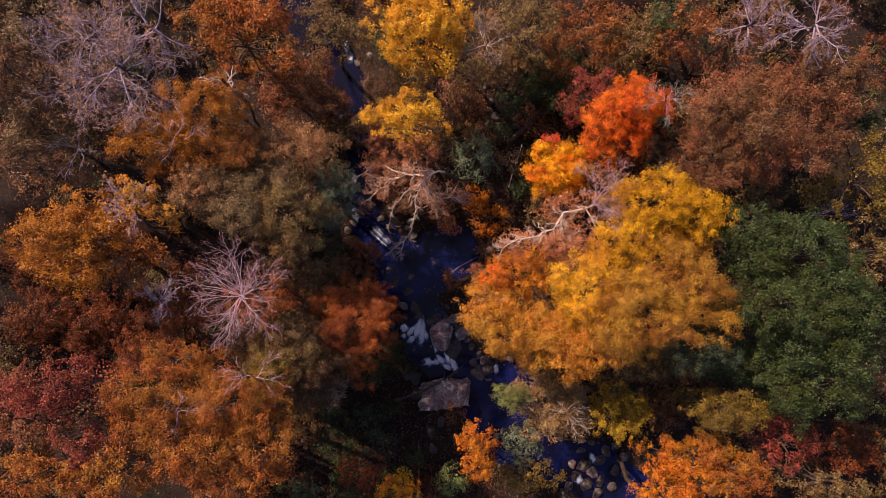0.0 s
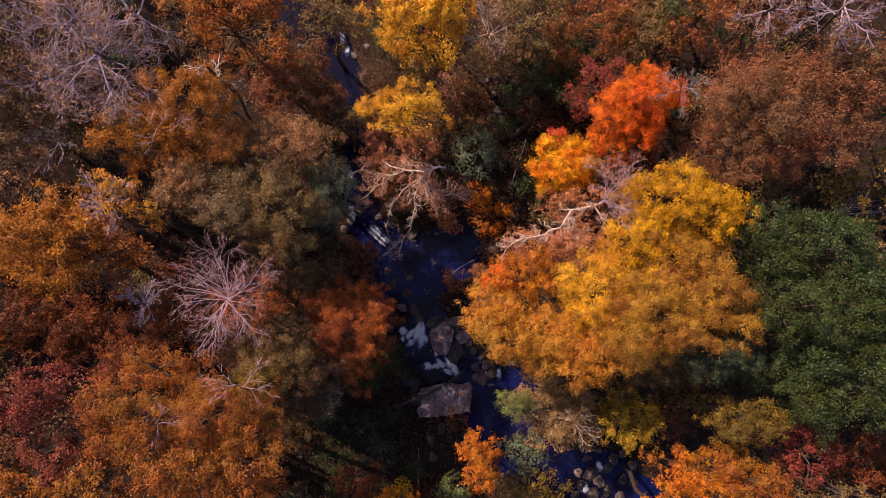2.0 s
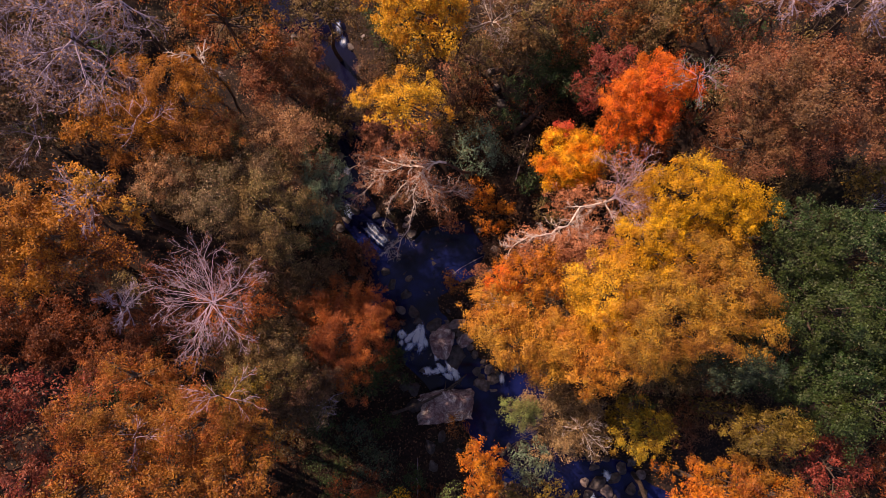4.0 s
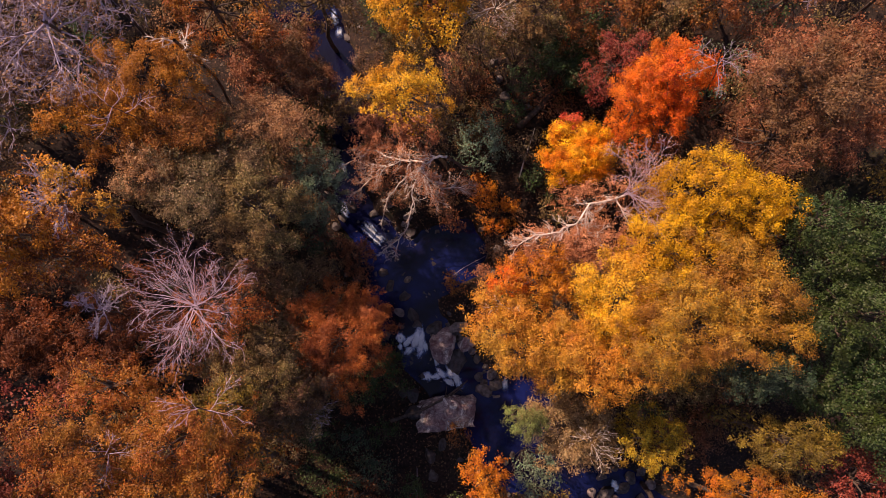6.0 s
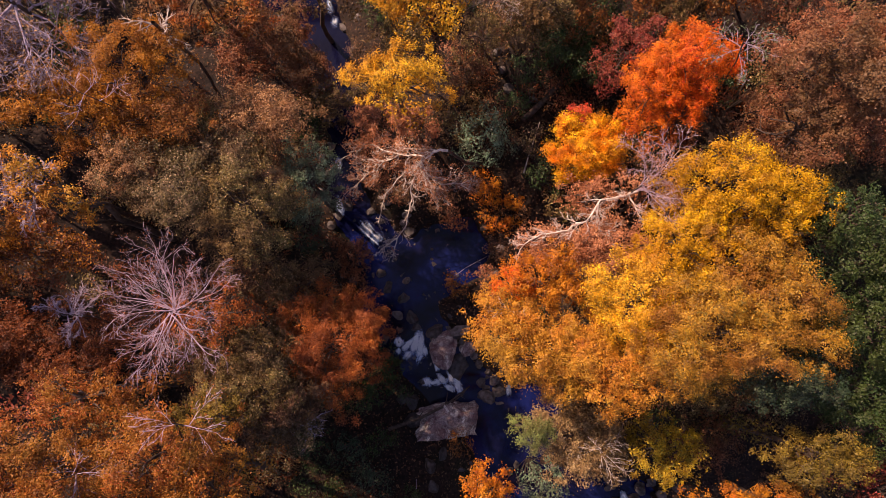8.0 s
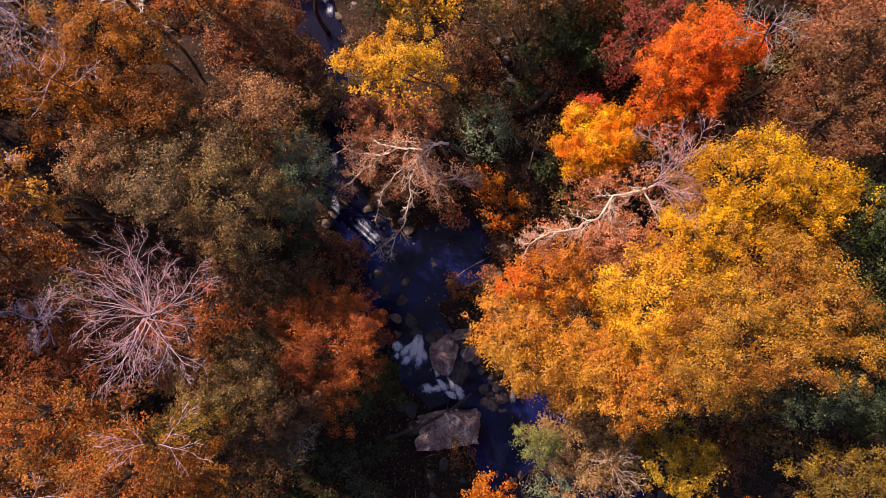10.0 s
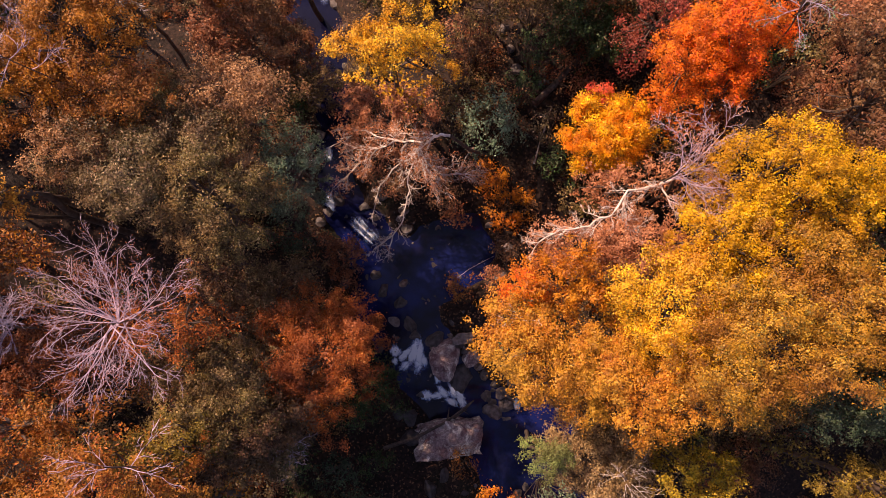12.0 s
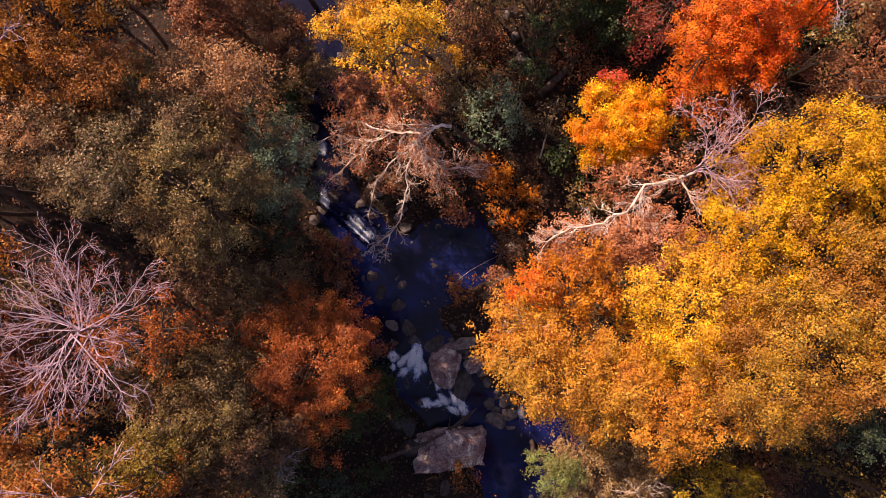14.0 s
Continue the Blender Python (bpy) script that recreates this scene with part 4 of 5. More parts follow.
tree(11.30, 11.46, 17.64, 2.3, 2.25, 1.71, "fire", 227, "mid-sized broadleaf tree with dense fiery red-orange autumn foliage", lean=(1.9, 1.5), dome=0.6, lobes=13, blade=0.078, fill=1.15)
tree(10.1, 10.67, 16.40, 1.97, 1.75, 1.46, "fire", 228, "small broadleaf tree with dense fiery red-orange autumn foliage", lean=(1.6, 1.2), dome=0.6, blade=0.082)
tree(11.11, 9.34, 15.49, 1.42, 1.14, 1.01, "fire", 229, "small broadleaf tree with dense fiery red-orange autumn foliage", lean=(1.7, 1.0), lobes=6, blade=0.086, fill=0.9)
tree(7.95, 9.17, 11.0, 2.40, 2.0, 1.8, "blaze", 230, "small round tree with glowing yellow-orange foliage", lean=(0.7, 0.5), dome=0.86, ragged=0.14, lobes=14, blade=0.102, fill=1.35)
tree(7.17, 10.75, 11.0, 0.79, 0.55, 0.80, "scarlet", 231, "small broadleaf tree with thin scarlet autumn foliage", lean=(0.7, 0.8), lobes=4, blade=0.102, fill=0.8)
tree(17.21, 9.71, 22.26, 4.55, 3.34, 3.01, "brick", 232, "mid-sized broadleaf tree with dense reddish-brown autumn foliage", lean=(3.0, 1.2), lobes=13, blade=0.103)
tree(15.16, 8.07, 19.74, 2.38, 1.91, 1.67, "brick", 233, "mid-sized broadleaf tree with dense reddish-brown autumn foliage", lean=(2.9, 1.0), blade=0.096, fill=0.9)
tree(19.49, 11.31, 22.11, 2.37, 1.78, 1.62, "brick", 234, "mid-sized broadleaf tree with dense reddish-brown autumn foliage", lean=(3.2, 1.4), blade=0.12, fill=0.95)
tree(16.74, 15.26, 18.93, 2.65, 1.49, 1.62, "brick", 235, "mid-sized broadleaf tree with thin reddish-brown autumn foliage", lean=(2.3, 1.7), blade=0.134, fill=0.6)
bare_tree(17.71, 13.13, 23.32, 2.26, 236, "bare tree with mauve-grey boughs among brown leaves", "lilac", leaf="brick", leaves=700, boughs=8, fine=0.008, flat=0.1, foot=(21.7, 15.4))
bare_tree(15.73, 14.09, 21.13, 1.71, 237, "bare grey twiggy tree", "lilac", leaf="tawny", leaves=500, boughs=7, fine=0.008, flat=0.15, foot=(19.0, 16.4))
tree(23.14, 10.24, 19.04, 0.96, 0.90, 0.80, "green", 238, "small broadleaf tree with dense deep green autumn foliage", lean=(2.9, 0.9), lobes=5, fill=0.9)
tree(22.26, 6.57, 20.28, 1.61, 2.33, 1.54, "lime", 239, "mid-sized broadleaf tree with mixed olive and amber foliage", lean=(3.1, 0.5), blade=0.138, fill=0.8)
tree(23.66, 2.95, 17.81, 1.32, 1.98, 1.30, "olive", 240, "small broadleaf tree with thin olive-brown autumn foliage", lean=(2.7, -0.0), fill=0.8)
bare_tree(22.13, 5.22, 14.98, 2.53, 241, "fallen bare branch with pale twigs in the shade", "lilac", boughs=3, level=2, flat=0, sector=(-15, 15), foot=(24.5, 5.5))

# the wood east of the stream, middle
tree(11.57, 5.53, 19.52, 2.29, 1.97, 1.66, "yellow", 242, "mid-sized broadleaf tree with dense bright yellow autumn foliage", lean=(2.3, 0.5), dome=0.6, blade=0.086, fill=1.1)
tree(13.79, 4.53, 18.96, 1.92, 1.76, 1.45, "yellow", 243, "small broadleaf tree with dense bright yellow autumn foliage", lean=(2.7, 0.3), dome=0.6, blade=0.088, fill=1.05)
tree(10.28, 3.21, 18.61, 2.43, 1.78, 1.65, "yellow", 244, "mid-sized broadleaf tree with dense bright yellow autumn foliage", lean=(1.9, 0.0), dome=0.6, blade=0.089, fill=1.05)
tree(12.48, 2.40, 19.27, 2.73, 1.72, 1.74, "mustard", 245, "mid-sized broadleaf tree with dense mustard-gold autumn foliage", lean=(2.4, -0.1), lobes=12, dome=0.6, blade=0.086)
tree(13.16, 0.15, 20.61, 2.12, 2.24, 1.70, "mustard", 246, "mid-sized broadleaf tree with dense mustard-gold autumn foliage", lean=(2.8, -0.6), lobes=12, dome=0.6, blade=0.082)
tree(10.68, -0.71, 20.23, 3.03, 2.66, 2.20, "mustard", 247, "large broadleaf tree with dense golden-brown foliage", lean=(2.1, -0.7), lobes=13, dome=0.6, blade=0.08, fill=1.05)
tree(8.68, 0.48, 17.77, 2.80, 2.53, 2.07, "gold", 248, "mid-sized broadleaf tree with dense golden-yellow autumn foliage", lean=(1.5, -0.4), lobes=12, dome=0.6, blade=0.093, fill=1.05)
tree(7.56, -2.38, 16.79, 2.99, 1.97, 1.93, "honey", 249, "mid-sized broadleaf tree with dense honey-orange autumn foliage", lean=(1.2, -0.9), lobes=12, dome=0.6, blade=0.096, fill=1.05)
tree(4.61, -1.55, 15.50, 3.05, 2.34, 2.10, "honey", 250, "mid-sized broadleaf tree with dense honey-orange autumn foliage", lobes=12, dome=0.6, blade=0.103, fill=1.1, foot=(8.4, -7.7))
tree(2.89, 0.01, 14.08, 1.97, 1.68, 1.43, "honey", 251, "small broadleaf tree with thin honey-orange autumn foliage", lean=(0.4, -0.4), blade=0.11, fill=0.8)
tree(4.96, 1.83, 14.27, 2.41, 1.68, 1.61, "orange", 252, "mid-sized broadleaf tree with dense orange-brown autumn foliage", lean=(0.6, -0.2), lobes=11, blade=0.11)
tree(3.34, 1.50, 13.36, 1.03, 0.81, 0.80, "fire", 253, "small broadleaf tree with dense fiery red-orange autumn foliage", lean=(0.4, -0.2), lobes=5, blade=0.09, fill=0.9)
tree(6.30, 3.23, 13.01, 2.73, 1.59, 1.70, "pinkish", 254, "mid-sized broadleaf tree with dense pinkish-tan autumn foliage", lean=(0.7, 0.0), blade=0.117, fill=0.9)
tree(8.47, 3.27, 14.37, 2.19, 1.64, 1.51, "pinkish", 255, "small broadleaf tree with thin pinkish-tan autumn foliage", lean=(1.1, 0.0), blade=0.11, fill=0.8)
tree(8.37, 6.29, 11.84, 2.75, 1.26, 1.57, "pinkish", 256, "mid-sized broadleaf tree with thin pinkish-tan autumn foliage", lean=(0.8, 0.3), blade=0.124, fill=0.5)
limbed_tree((11.2, 6.4), [
    [(9.1, 5.85, 14.2), (8.5, 5.6, 14.0), (7.3, 5.4, 13.9), (6.65, 4.4, 13.7), (5.8, 4.0, 13.5), (4.65, 3.9, 13.3), (3.55, 3.1, 13.1)],
    [(8.6, 5.6, 14.0), (9.05, 4.8, 13.8)],
    [(7.2, 5.2, 13.9), (7.1, 4.2, 13.7), (7.75, 3.7, 13.6)],
], 257, "dead tree with one long pale crooked bough", leaf="pinkish", leaves=500, radius=0.068, side=0.8)
bare_tree(8.46, 5.62, 17.17, 2.70, 258, "grey half-bare tree with crooked boughs", "pink", leaf="pinkish", leaves=2800, blade=0.06, boughs=9, level=3, flat=0.0, thick=0.5, fine=0.0055, sector=(-30, 60), wander=0.45, fork_drop=0.3, foot=(10.5, 6.3))
tree(14.11, -4.17, 11.71, 3.68, 1.16, 1.90, "olive", 259, "mid-sized broadleaf tree with thin olive-brown autumn foliage", lean=(1.2, -0.6), blade=0.12, fill=0.7)

# the wood east of the stream, downstream
tree(15.99, 3.91, 19.94, 1.29, 1.29, 1.02, "green", 260, "small broadleaf tree with dense deep green autumn foliage", lean=(3.2, 0.2), blade=0.1, fill=1.05)
tree(18.65, 2.46, 20.75, 3.21, 2.20, 2.10, "green", 261, "mid-sized broadleaf tree with dense deep green autumn foliage", lean=(3.1, -0.1), lobes=18, blade=0.113)
tree(17.51, -0.13, 20.93, 3.01, 2.11, 1.99, "green", 262, "mid-sized broadleaf tree with dense deep green autumn foliage", lean=(3.1, -0.6), lobes=18, blade=0.108)
tree(20.64, -0.70, 20.88, 2.41, 2.71, 1.99, "green", 263, "mid-sized broadleaf tree with dense deep green autumn foliage", lean=(3.1, -0.6), lobes=18, blade=0.129)
tree(19.85, -4.17, 20.23, 3.07, 2.76, 2.25, "green", 264, "mid-sized broadleaf tree with dense deep green autumn foliage", lean=(2.8, -1.0), lobes=18, blade=0.12)
tree(17.56, -3.18, 18.01, 1.94, 1.62, 1.40, "green", 265, "small broadleaf tree with dense deep green autumn foliage", lean=(2.6, -0.9), blade=0.11)
tree(13.9, -2.4, 18.90, 2.05, 1.35, 1.40, "bluegreen", 266, "small broadleaf tree with dense blue-green autumn foliage", lean=(2.0, -0.8), blade=0.095, dome=0.6)
# darker lime leaves here stand in for shade from the green trees
tree(16.20, -6.15, 17.30, 2.05, 1.45, 1.40, "lime", 267, "small broadleaf tree with dense yellow-green autumn foliage", lean=(1.7, -0.9), blade=0.1, dome=0.6)
tree(14.3, -9.8, 15.80, 2.44, 1.95, 1.71, "orange", 268, "mid-sized broadleaf tree with dense orange-brown autumn foliage", lean=(1.9, -1.7), blade=0.1)
tree(16.05, -9.5, 16.60, 2.54, 1.75, 1.67, "copper", 269, "mid-sized broadleaf tree with dense coppery orange-brown autumn foliage", lean=(2.1, -1.7), blade=0.1, fill=0.9)
tree(12.5, -10.6, 15.95, 1.68, 1.17, 1.12, "orange", 270, "small broadleaf tree with dense orange-brown autumn foliage", lean=(1.6, -1.8), fill=0.9)
tree(19.71, -8.05, 16.17, 1.55, 1.75, 1.30, "crimson", 271, "small broadleaf tree with dense dusky crimson autumn foliage", lean=(2.1, -1.2), blade=0.124, fill=0.9)
tree(24.68, -9.08, 13.33, 2.37, 1.64, 1.58, "rust", 272, "mid-sized broadleaf tree with thin dark rust-red autumn foliage", lean=(1.6, -0.8), fill=0.8)
tree(21.19, -10.00, 17.41, 2.42, 0.90, 1.31, "olive", 273, "small broadleaf tree with dense olive-brown autumn foliage", lean=(2.2, -1.4), fill=0.9)
tree(11.91, -7.49, 9.94, 2.00, 1.92, 1.54, "citron", 274, "mid-sized broadleaf tree with dense yellow-green gold autumn foliage", lean=(0.8, -0.7), blade=0.127, fill=0.9)
bare_tree(2.99, 0.18, 13.86, 1.22, 275, "bleached dead twigs at the edge of a crown", "pale", boughs=6, level=2, flat=0.05, thick=0.55, foot=(3.5, -0.3))
tree(7.32, -7.04, 9.67, 2.84, 2.36, 2.03, "straw", 276, "mid-sized broadleaf tree with dense straw-brown autumn foliage", lean=(0.5, -0.6), blade=0.129, fill=0.85)
tree(4.50, -6.14, 11.75, 1.33, 1.02, 0.93, "fresh", 277, "small broadleaf tree with dense fresh green autumn foliage", lean=(0.5, -1.0), lobes=5, blade=0.09, dome=0.6)
tree(9.05, -8.09, 7.80, 2.10, 2.02, 1.62, "straw", 278, "mid-sized broadleaf tree with thin straw-brown autumn foliage", lean=(0.4, -0.5), blade=0.138, fill=0.9)
bare_tree(8.17, -7.17, 10.15, 1.77, 279, "half-dead bush with bleached twigs", "pale", boughs=6, level=2, flat=0.1, thick=0.7, foot=(8.9, -8.1))
shrub(5.66, -10.09, 1.61, 1.53, 1.26, "sage", 280, "grey-green bush growing on the wooded bank", fill=1.0, blade=0.12, up=6.25)
tree(2.26, -9.93, 10.41, 1.41, 2.16, 1.40, "orange", 281, "small broadleaf tree with dense orange-brown autumn foliage", lean=(0.2, -1.0), turn=20)
shrub(6.27, -12.51, 2.72, 1.25, 1.59, "lime", 282, "yellow-green bush growing on the wooded bank", fill=1.0, blade=0.12, up=5.01)
shrub(0.64, -12.68, 1.69, 1.21, 1.16, "fresh", 283, "fresh green bush growing on the wooded bank", fill=0.9, blade=0.12, up=4.02)
tree(-2.85, -12.21, 10.80, 1.61, 0.69, 0.91, "blaze", 284, "small broadleaf tree with dense glowing yellow-orange autumn foliage", lean=(-0.3, -1.4), lobes=6, blade=0.112, fill=0.9)

# rocks of the stream bed
rock("boulder", 0.05, -7.38, 2.30, 1.30, 0.95, 4, 285, ROCK_MAT, "flat-topped slab of reddish rock with pale lichen", blocky=0.95, detail=5, sunk=0.25)
rock("boulder", -0.14, -2.50, 1.15, 1.42, 0.85, 10, 286, ROCK_MAT, "rounded grey boulder beside the falls", detail=5, sunk=0.3)
rock("boulder", 1.56, -2.41, 0.74, 0.60, 0.40, 30, 287, ROCK_MAT, "brown boulder beside the falls", detail=4)
rock("boulder", 1.01, -1.27, 0.78, 0.37, 0.30, 8, 288, STONE_MAT, "dark brown slab of wet rock beside the falls", blocky=0.9, detail=4)
rock("boulder", -0.64, -1.40, 0.69, 0.51, 0.35, 20, 289, STONE_MAT, "dark brown boulder above the falls", detail=4)
rock("boulder", 0.87, -3.77, 0.92, 0.64, 0.30, 60, 290, STONE_MAT, "dark wet slab of rock below the boulders", blocky=0.7, detail=4)
rock("boulder", -2.23, -7.34, 0.82, 0.50, 0.35, 25, 291, STONE_MAT, "dark grey boulder at the water's edge", detail=4)
rock("boulder", 2.83, -5.85, 0.46, 0.64, 0.30, 70, 292, STONE_MAT, "brown boulder at the head of the pool", detail=4, blocky=0.5)
rock("boulder", 3.66, -5.45, 0.41, 0.50, 0.30, 110, 293, STONE_MAT, "grey boulder at the head of the pool", detail=4, blocky=0.5)
rock("stone", 0.74, -1.50, 0.48, 0.37, 0.27, 20, 294, STONE_MAT, "weathered stone in the stream bed", group='stones of the stream bed', sunk=0.4)
rock("stone", -0.65, -1.82, 0.43, 0.33, 0.24, 170, 295, STONE_MAT, "weathered stone in the stream bed", group='stones of the stream bed', sunk=0.4)
rock("stone", 0.28, -1.23, 0.32, 0.25, 0.18, 130, 296, STONE_MAT, "weathered stone in the stream bed", group='stones of the stream bed', sunk=0.4)
rock("stone", 2.48, -4.79, 0.48, 0.37, 0.27, 106, 297, STONE_MAT, "weathered stone in the stream bed", group='stones of the stream bed', sunk=0.4)
rock("stone", 2.80, -5.33, 0.37, 0.29, 0.21, 155, 298, STONE_MAT, "weathered stone in the stream bed", group='stones of the stream bed', sunk=0.4)
rock("stone", 3.40, -4.61, 0.53, 0.41, 0.30, 66, 299, STONE_MAT, "weathered stone in the stream bed", group='stones of the stream bed', sunk=0.4)
rock("stone", 3.04, -4.11, 0.37, 0.29, 0.21, 10, 300, STONE_MAT, "weathered stone in the stream bed", group='stones of the stream bed', sunk=0.4)
rock("stone", 3.86, -5.02, 0.42, 0.33, 0.24, 136, 301, STONE_MAT, "weathered stone in the stream bed", group='stones of the stream bed', sunk=0.4)
rock("stone", 2.35, -3.51, 0.42, 0.33, 0.24, 85, 302, STONE_MAT, "weathered stone in the stream bed", group='stones of the stream bed', sunk=0.4)
rock("stone", 2.03, -2.97, 0.37, 0.29, 0.21, 36, 303, STONE_MAT, "weathered stone in the stream bed", group='stones of the stream bed', sunk=0.4)
rock("stone", -3.90, 1.64, 0.48, 0.38, 0.27, 40, 304, STONE_MAT, "weathered stone in the stream bed", group='stones of the stream bed', sunk=0.4)
rock("stone", -2.88, 0.94, 0.48, 0.38, 0.27, 14, 305, STONE_MAT, "weathered stone in the stream bed", group='stones of the stream bed', sunk=0.4)
rock("stone", -2.27, -0.44, 0.53, 0.42, 0.30, 105, 306, STONE_MAT, "weathered stone in the stream bed", group='stones of the stream bed', sunk=0.4)
rock("stone", -3.20, -0.21, 0.43, 0.33, 0.24, 145, 307, STONE_MAT, "weathered stone in the stream bed", group='stones of the stream bed', sunk=0.4)
rock("stone", -1.94, -1.13, 0.43, 0.33, 0.24, 154, 308, STONE_MAT, "weathered stone in the stream bed", group='stones of the stream bed', sunk=0.4)
rock("stone", -4.38, 2.57, 0.43, 0.34, 0.24, 150, 309, STONE_MAT, "weathered stone in the stream bed", group='stones of the stream bed', sunk=0.4)
rock("stone", -2.60, 2.10, 0.37, 0.29, 0.21, 56, 310, STONE_MAT, "weathered stone in the stream bed", group='stones of the stream bed', sunk=0.4)
rock("stone", -6.76, 7.27, 0.54, 0.42, 0.30, 160, 311, STONE_MAT, "weathered stone in the stream bed", group='stones of the stream bed', sunk=0.4)
rock("stone", -7.22, 6.56, 0.43, 0.34, 0.24, 90, 312, STONE_MAT, "weathered stone in the stream bed", group='stones of the stream bed', sunk=0.4)
rock("stone", -5.06, 6.79, 0.43, 0.34, 0.24, 52, 313, STONE_MAT, "weathered stone in the stream bed", group='stones of the stream bed', sunk=0.4)
rock("stone", -1.56, -4.79, 0.37, 0.29, 0.21, 30, 314, STONE_MAT, "weathered stone in the stream bed", group='stones of the stream bed', sunk=0.4)
rock("stone", -2.25, -6.06, 0.63, 0.50, 0.36, 105, 315, STONE_MAT, "weathered stone in the stream bed", group='stones of the stream bed', sunk=0.4)
rock("stone", -2.94, -5.92, 0.47, 0.37, 0.27, 0, 316, STONE_MAT, "weathered stone in the stream bed", group='stones of the stream bed', sunk=0.4)
rock("stone", -1.09, -10.18, 0.63, 0.49, 0.36, 100, 317, STONE_MAT, "weathered stone in the stream bed", group='stones of the stream bed', sunk=0.4)
rock("stone", -0.18, -9.52, 0.47, 0.37, 0.27, 60, 318, STONE_MAT, "weathered stone in the stream bed", group='stones of the stream bed', sunk=0.4)
rock("stone", -0.86, -11.52, 0.47, 0.37, 0.27, 135, 319, STONE_MAT, "weathered stone in the stream bed", group='stones of the stream bed', sunk=0.4)
rock("stone", 4.36, -10.85, 0.42, 0.33, 0.24, 40, 320, STONE_MAT, "weathered stone in the stream bed", group='stones of the stream bed', sunk=0.4)
rock("stone", 4.82, -10.41, 0.31, 0.25, 0.18, 110, 321, STONE_MAT, "weathered stone in the stream bed", group='stones of the stream bed', sunk=0.4)
rock("stone", 11.35, -12.95, 0.70, 0.57, 0.45, 45, 322, STONE_MAT, "grey stone of the rocky stream bed", group='stones of the stream bed', sunk=0.35)
rock("stone", 12.57, -12.73, 0.60, 0.49, 0.38, 54, 323, STONE_MAT, "grey stone of the rocky stream bed", group='stones of the stream bed', sunk=0.35)
rock("stone", 12.01, -13.70, 0.65, 0.53, 0.42, 150, 324, STONE_MAT, "grey stone of the rocky stream bed", group='stones of the stream bed', sunk=0.35)
rock("stone", 13.18, -11.94, 0.55, 0.45, 0.35, 145, 325, STONE_MAT, "grey stone of the rocky stream bed", group='stones of the stream bed', sunk=0.35)
rock("stone", 10.65, -13.92, 0.50, 0.41, 0.32, 120, 326, STONE_MAT, "grey stone of the rocky stream bed", group='stones of the stream bed', sunk=0.35)
rock("stone", 11.54, -14.66, 0.64, 0.53, 0.42, 80, 327, STONE_MAT, "grey stone of the rocky stream bed", group='stones of the stream bed', sunk=0.35)
rock("stone", 10.19, -14.66, 0.45, 0.37, 0.29, 50, 328, STONE_MAT, "grey stone of the rocky stream bed", group='stones of the stream bed', sunk=0.35)
rock("stone", 12.67, -14.36, 0.50, 0.41, 0.32, 75, 329, STONE_MAT, "grey stone of the rocky stream bed", group='stones of the stream bed', sunk=0.35)
rock("stone", 13.82, -13.48, 0.50, 0.41, 0.32, 70, 330, STONE_MAT, "grey stone of the rocky stream bed", group='stones of the stream bed', sunk=0.35)
rock("stone", 14.53, -12.38, 0.45, 0.37, 0.29, 175, 331, STONE_MAT, "grey stone of the rocky stream bed", group='stones of the stream bed', sunk=0.35)
rock("stone", 15.46, -11.50, 0.60, 0.49, 0.38, 135, 332, STONE_MAT, "grey stone of the rocky stream bed", group='stones of the stream bed', sunk=0.35)
rock("stone", 13.87, -11.50, 0.45, 0.37, 0.29, 70, 333, STONE_MAT, "grey stone of the rocky stream bed", group='stones of the stream bed', sunk=0.35)
rock("stone", 11.14, -11.94, 0.40, 0.33, 0.26, 10, 334, STONE_MAT, "grey stone of the rocky stream bed", group='stones of the stream bed', sunk=0.35)
rock("stone", 10.44, -13.04, 0.40, 0.33, 0.26, 85, 335, STONE_MAT, "grey stone of the rocky stream bed", group='stones of the stream bed', sunk=0.35)
rock("stone", 9.72, -15.23, 0.45, 0.36, 0.29, 160, 336, STONE_MAT, "grey stone of the rocky stream bed", group='stones of the stream bed', sunk=0.35)
rock("stone", 12.43, -15.23, 0.59, 0.49, 0.38, 40, 337, STONE_MAT, "grey stone of the rocky stream bed", group='stones of the stream bed', sunk=0.35)
rock("stone", 13.56, -14.79, 0.45, 0.36, 0.29, 35, 338, STONE_MAT, "grey stone of the rocky stream bed", group='stones of the stream bed', sunk=0.35)
rock("stone", 14.72, -13.70, 0.40, 0.33, 0.26, 30, 339, STONE_MAT, "grey stone of the rocky stream bed", group='stones of the stream bed', sunk=0.35)
rock("stone", 12.06, -11.27, 0.35, 0.29, 0.22, 150, 340, STONE_MAT, "grey stone of the rocky stream bed", group='stones of the stream bed', sunk=0.35)
rock("stone", 9.07, -14.14, 0.40, 0.32, 0.26, 55, 341, STONE_MAT, "grey stone of the rocky stream bed", group='stones of the stream bed', sunk=0.35)
rock("stone", 9.83, -9.05, 0.50, 0.41, 0.32, 160, 342, STONE_MAT, "grey stone of the rocky stream bed", group='stones of the stream bed', sunk=0.35)
rock("stone", 11.19, -9.50, 0.40, 0.33, 0.26, 10, 343, STONE_MAT, "grey stone of the rocky stream bed", group='stones of the stream bed', sunk=0.35)
rock("stone", 3.38, 16.61, 0.42, 0.34, 0.26, 45, 344, STONE_MAT, "grey stone of the rocky stream bed", group='stones of the stream bed', sunk=0.35)
rock("stone", 3.71, 15.64, 0.37, 0.30, 0.22, 94, 345, STONE_MAT, "grey stone of the rocky stream bed", group='stones of the stream bed', sunk=0.35)
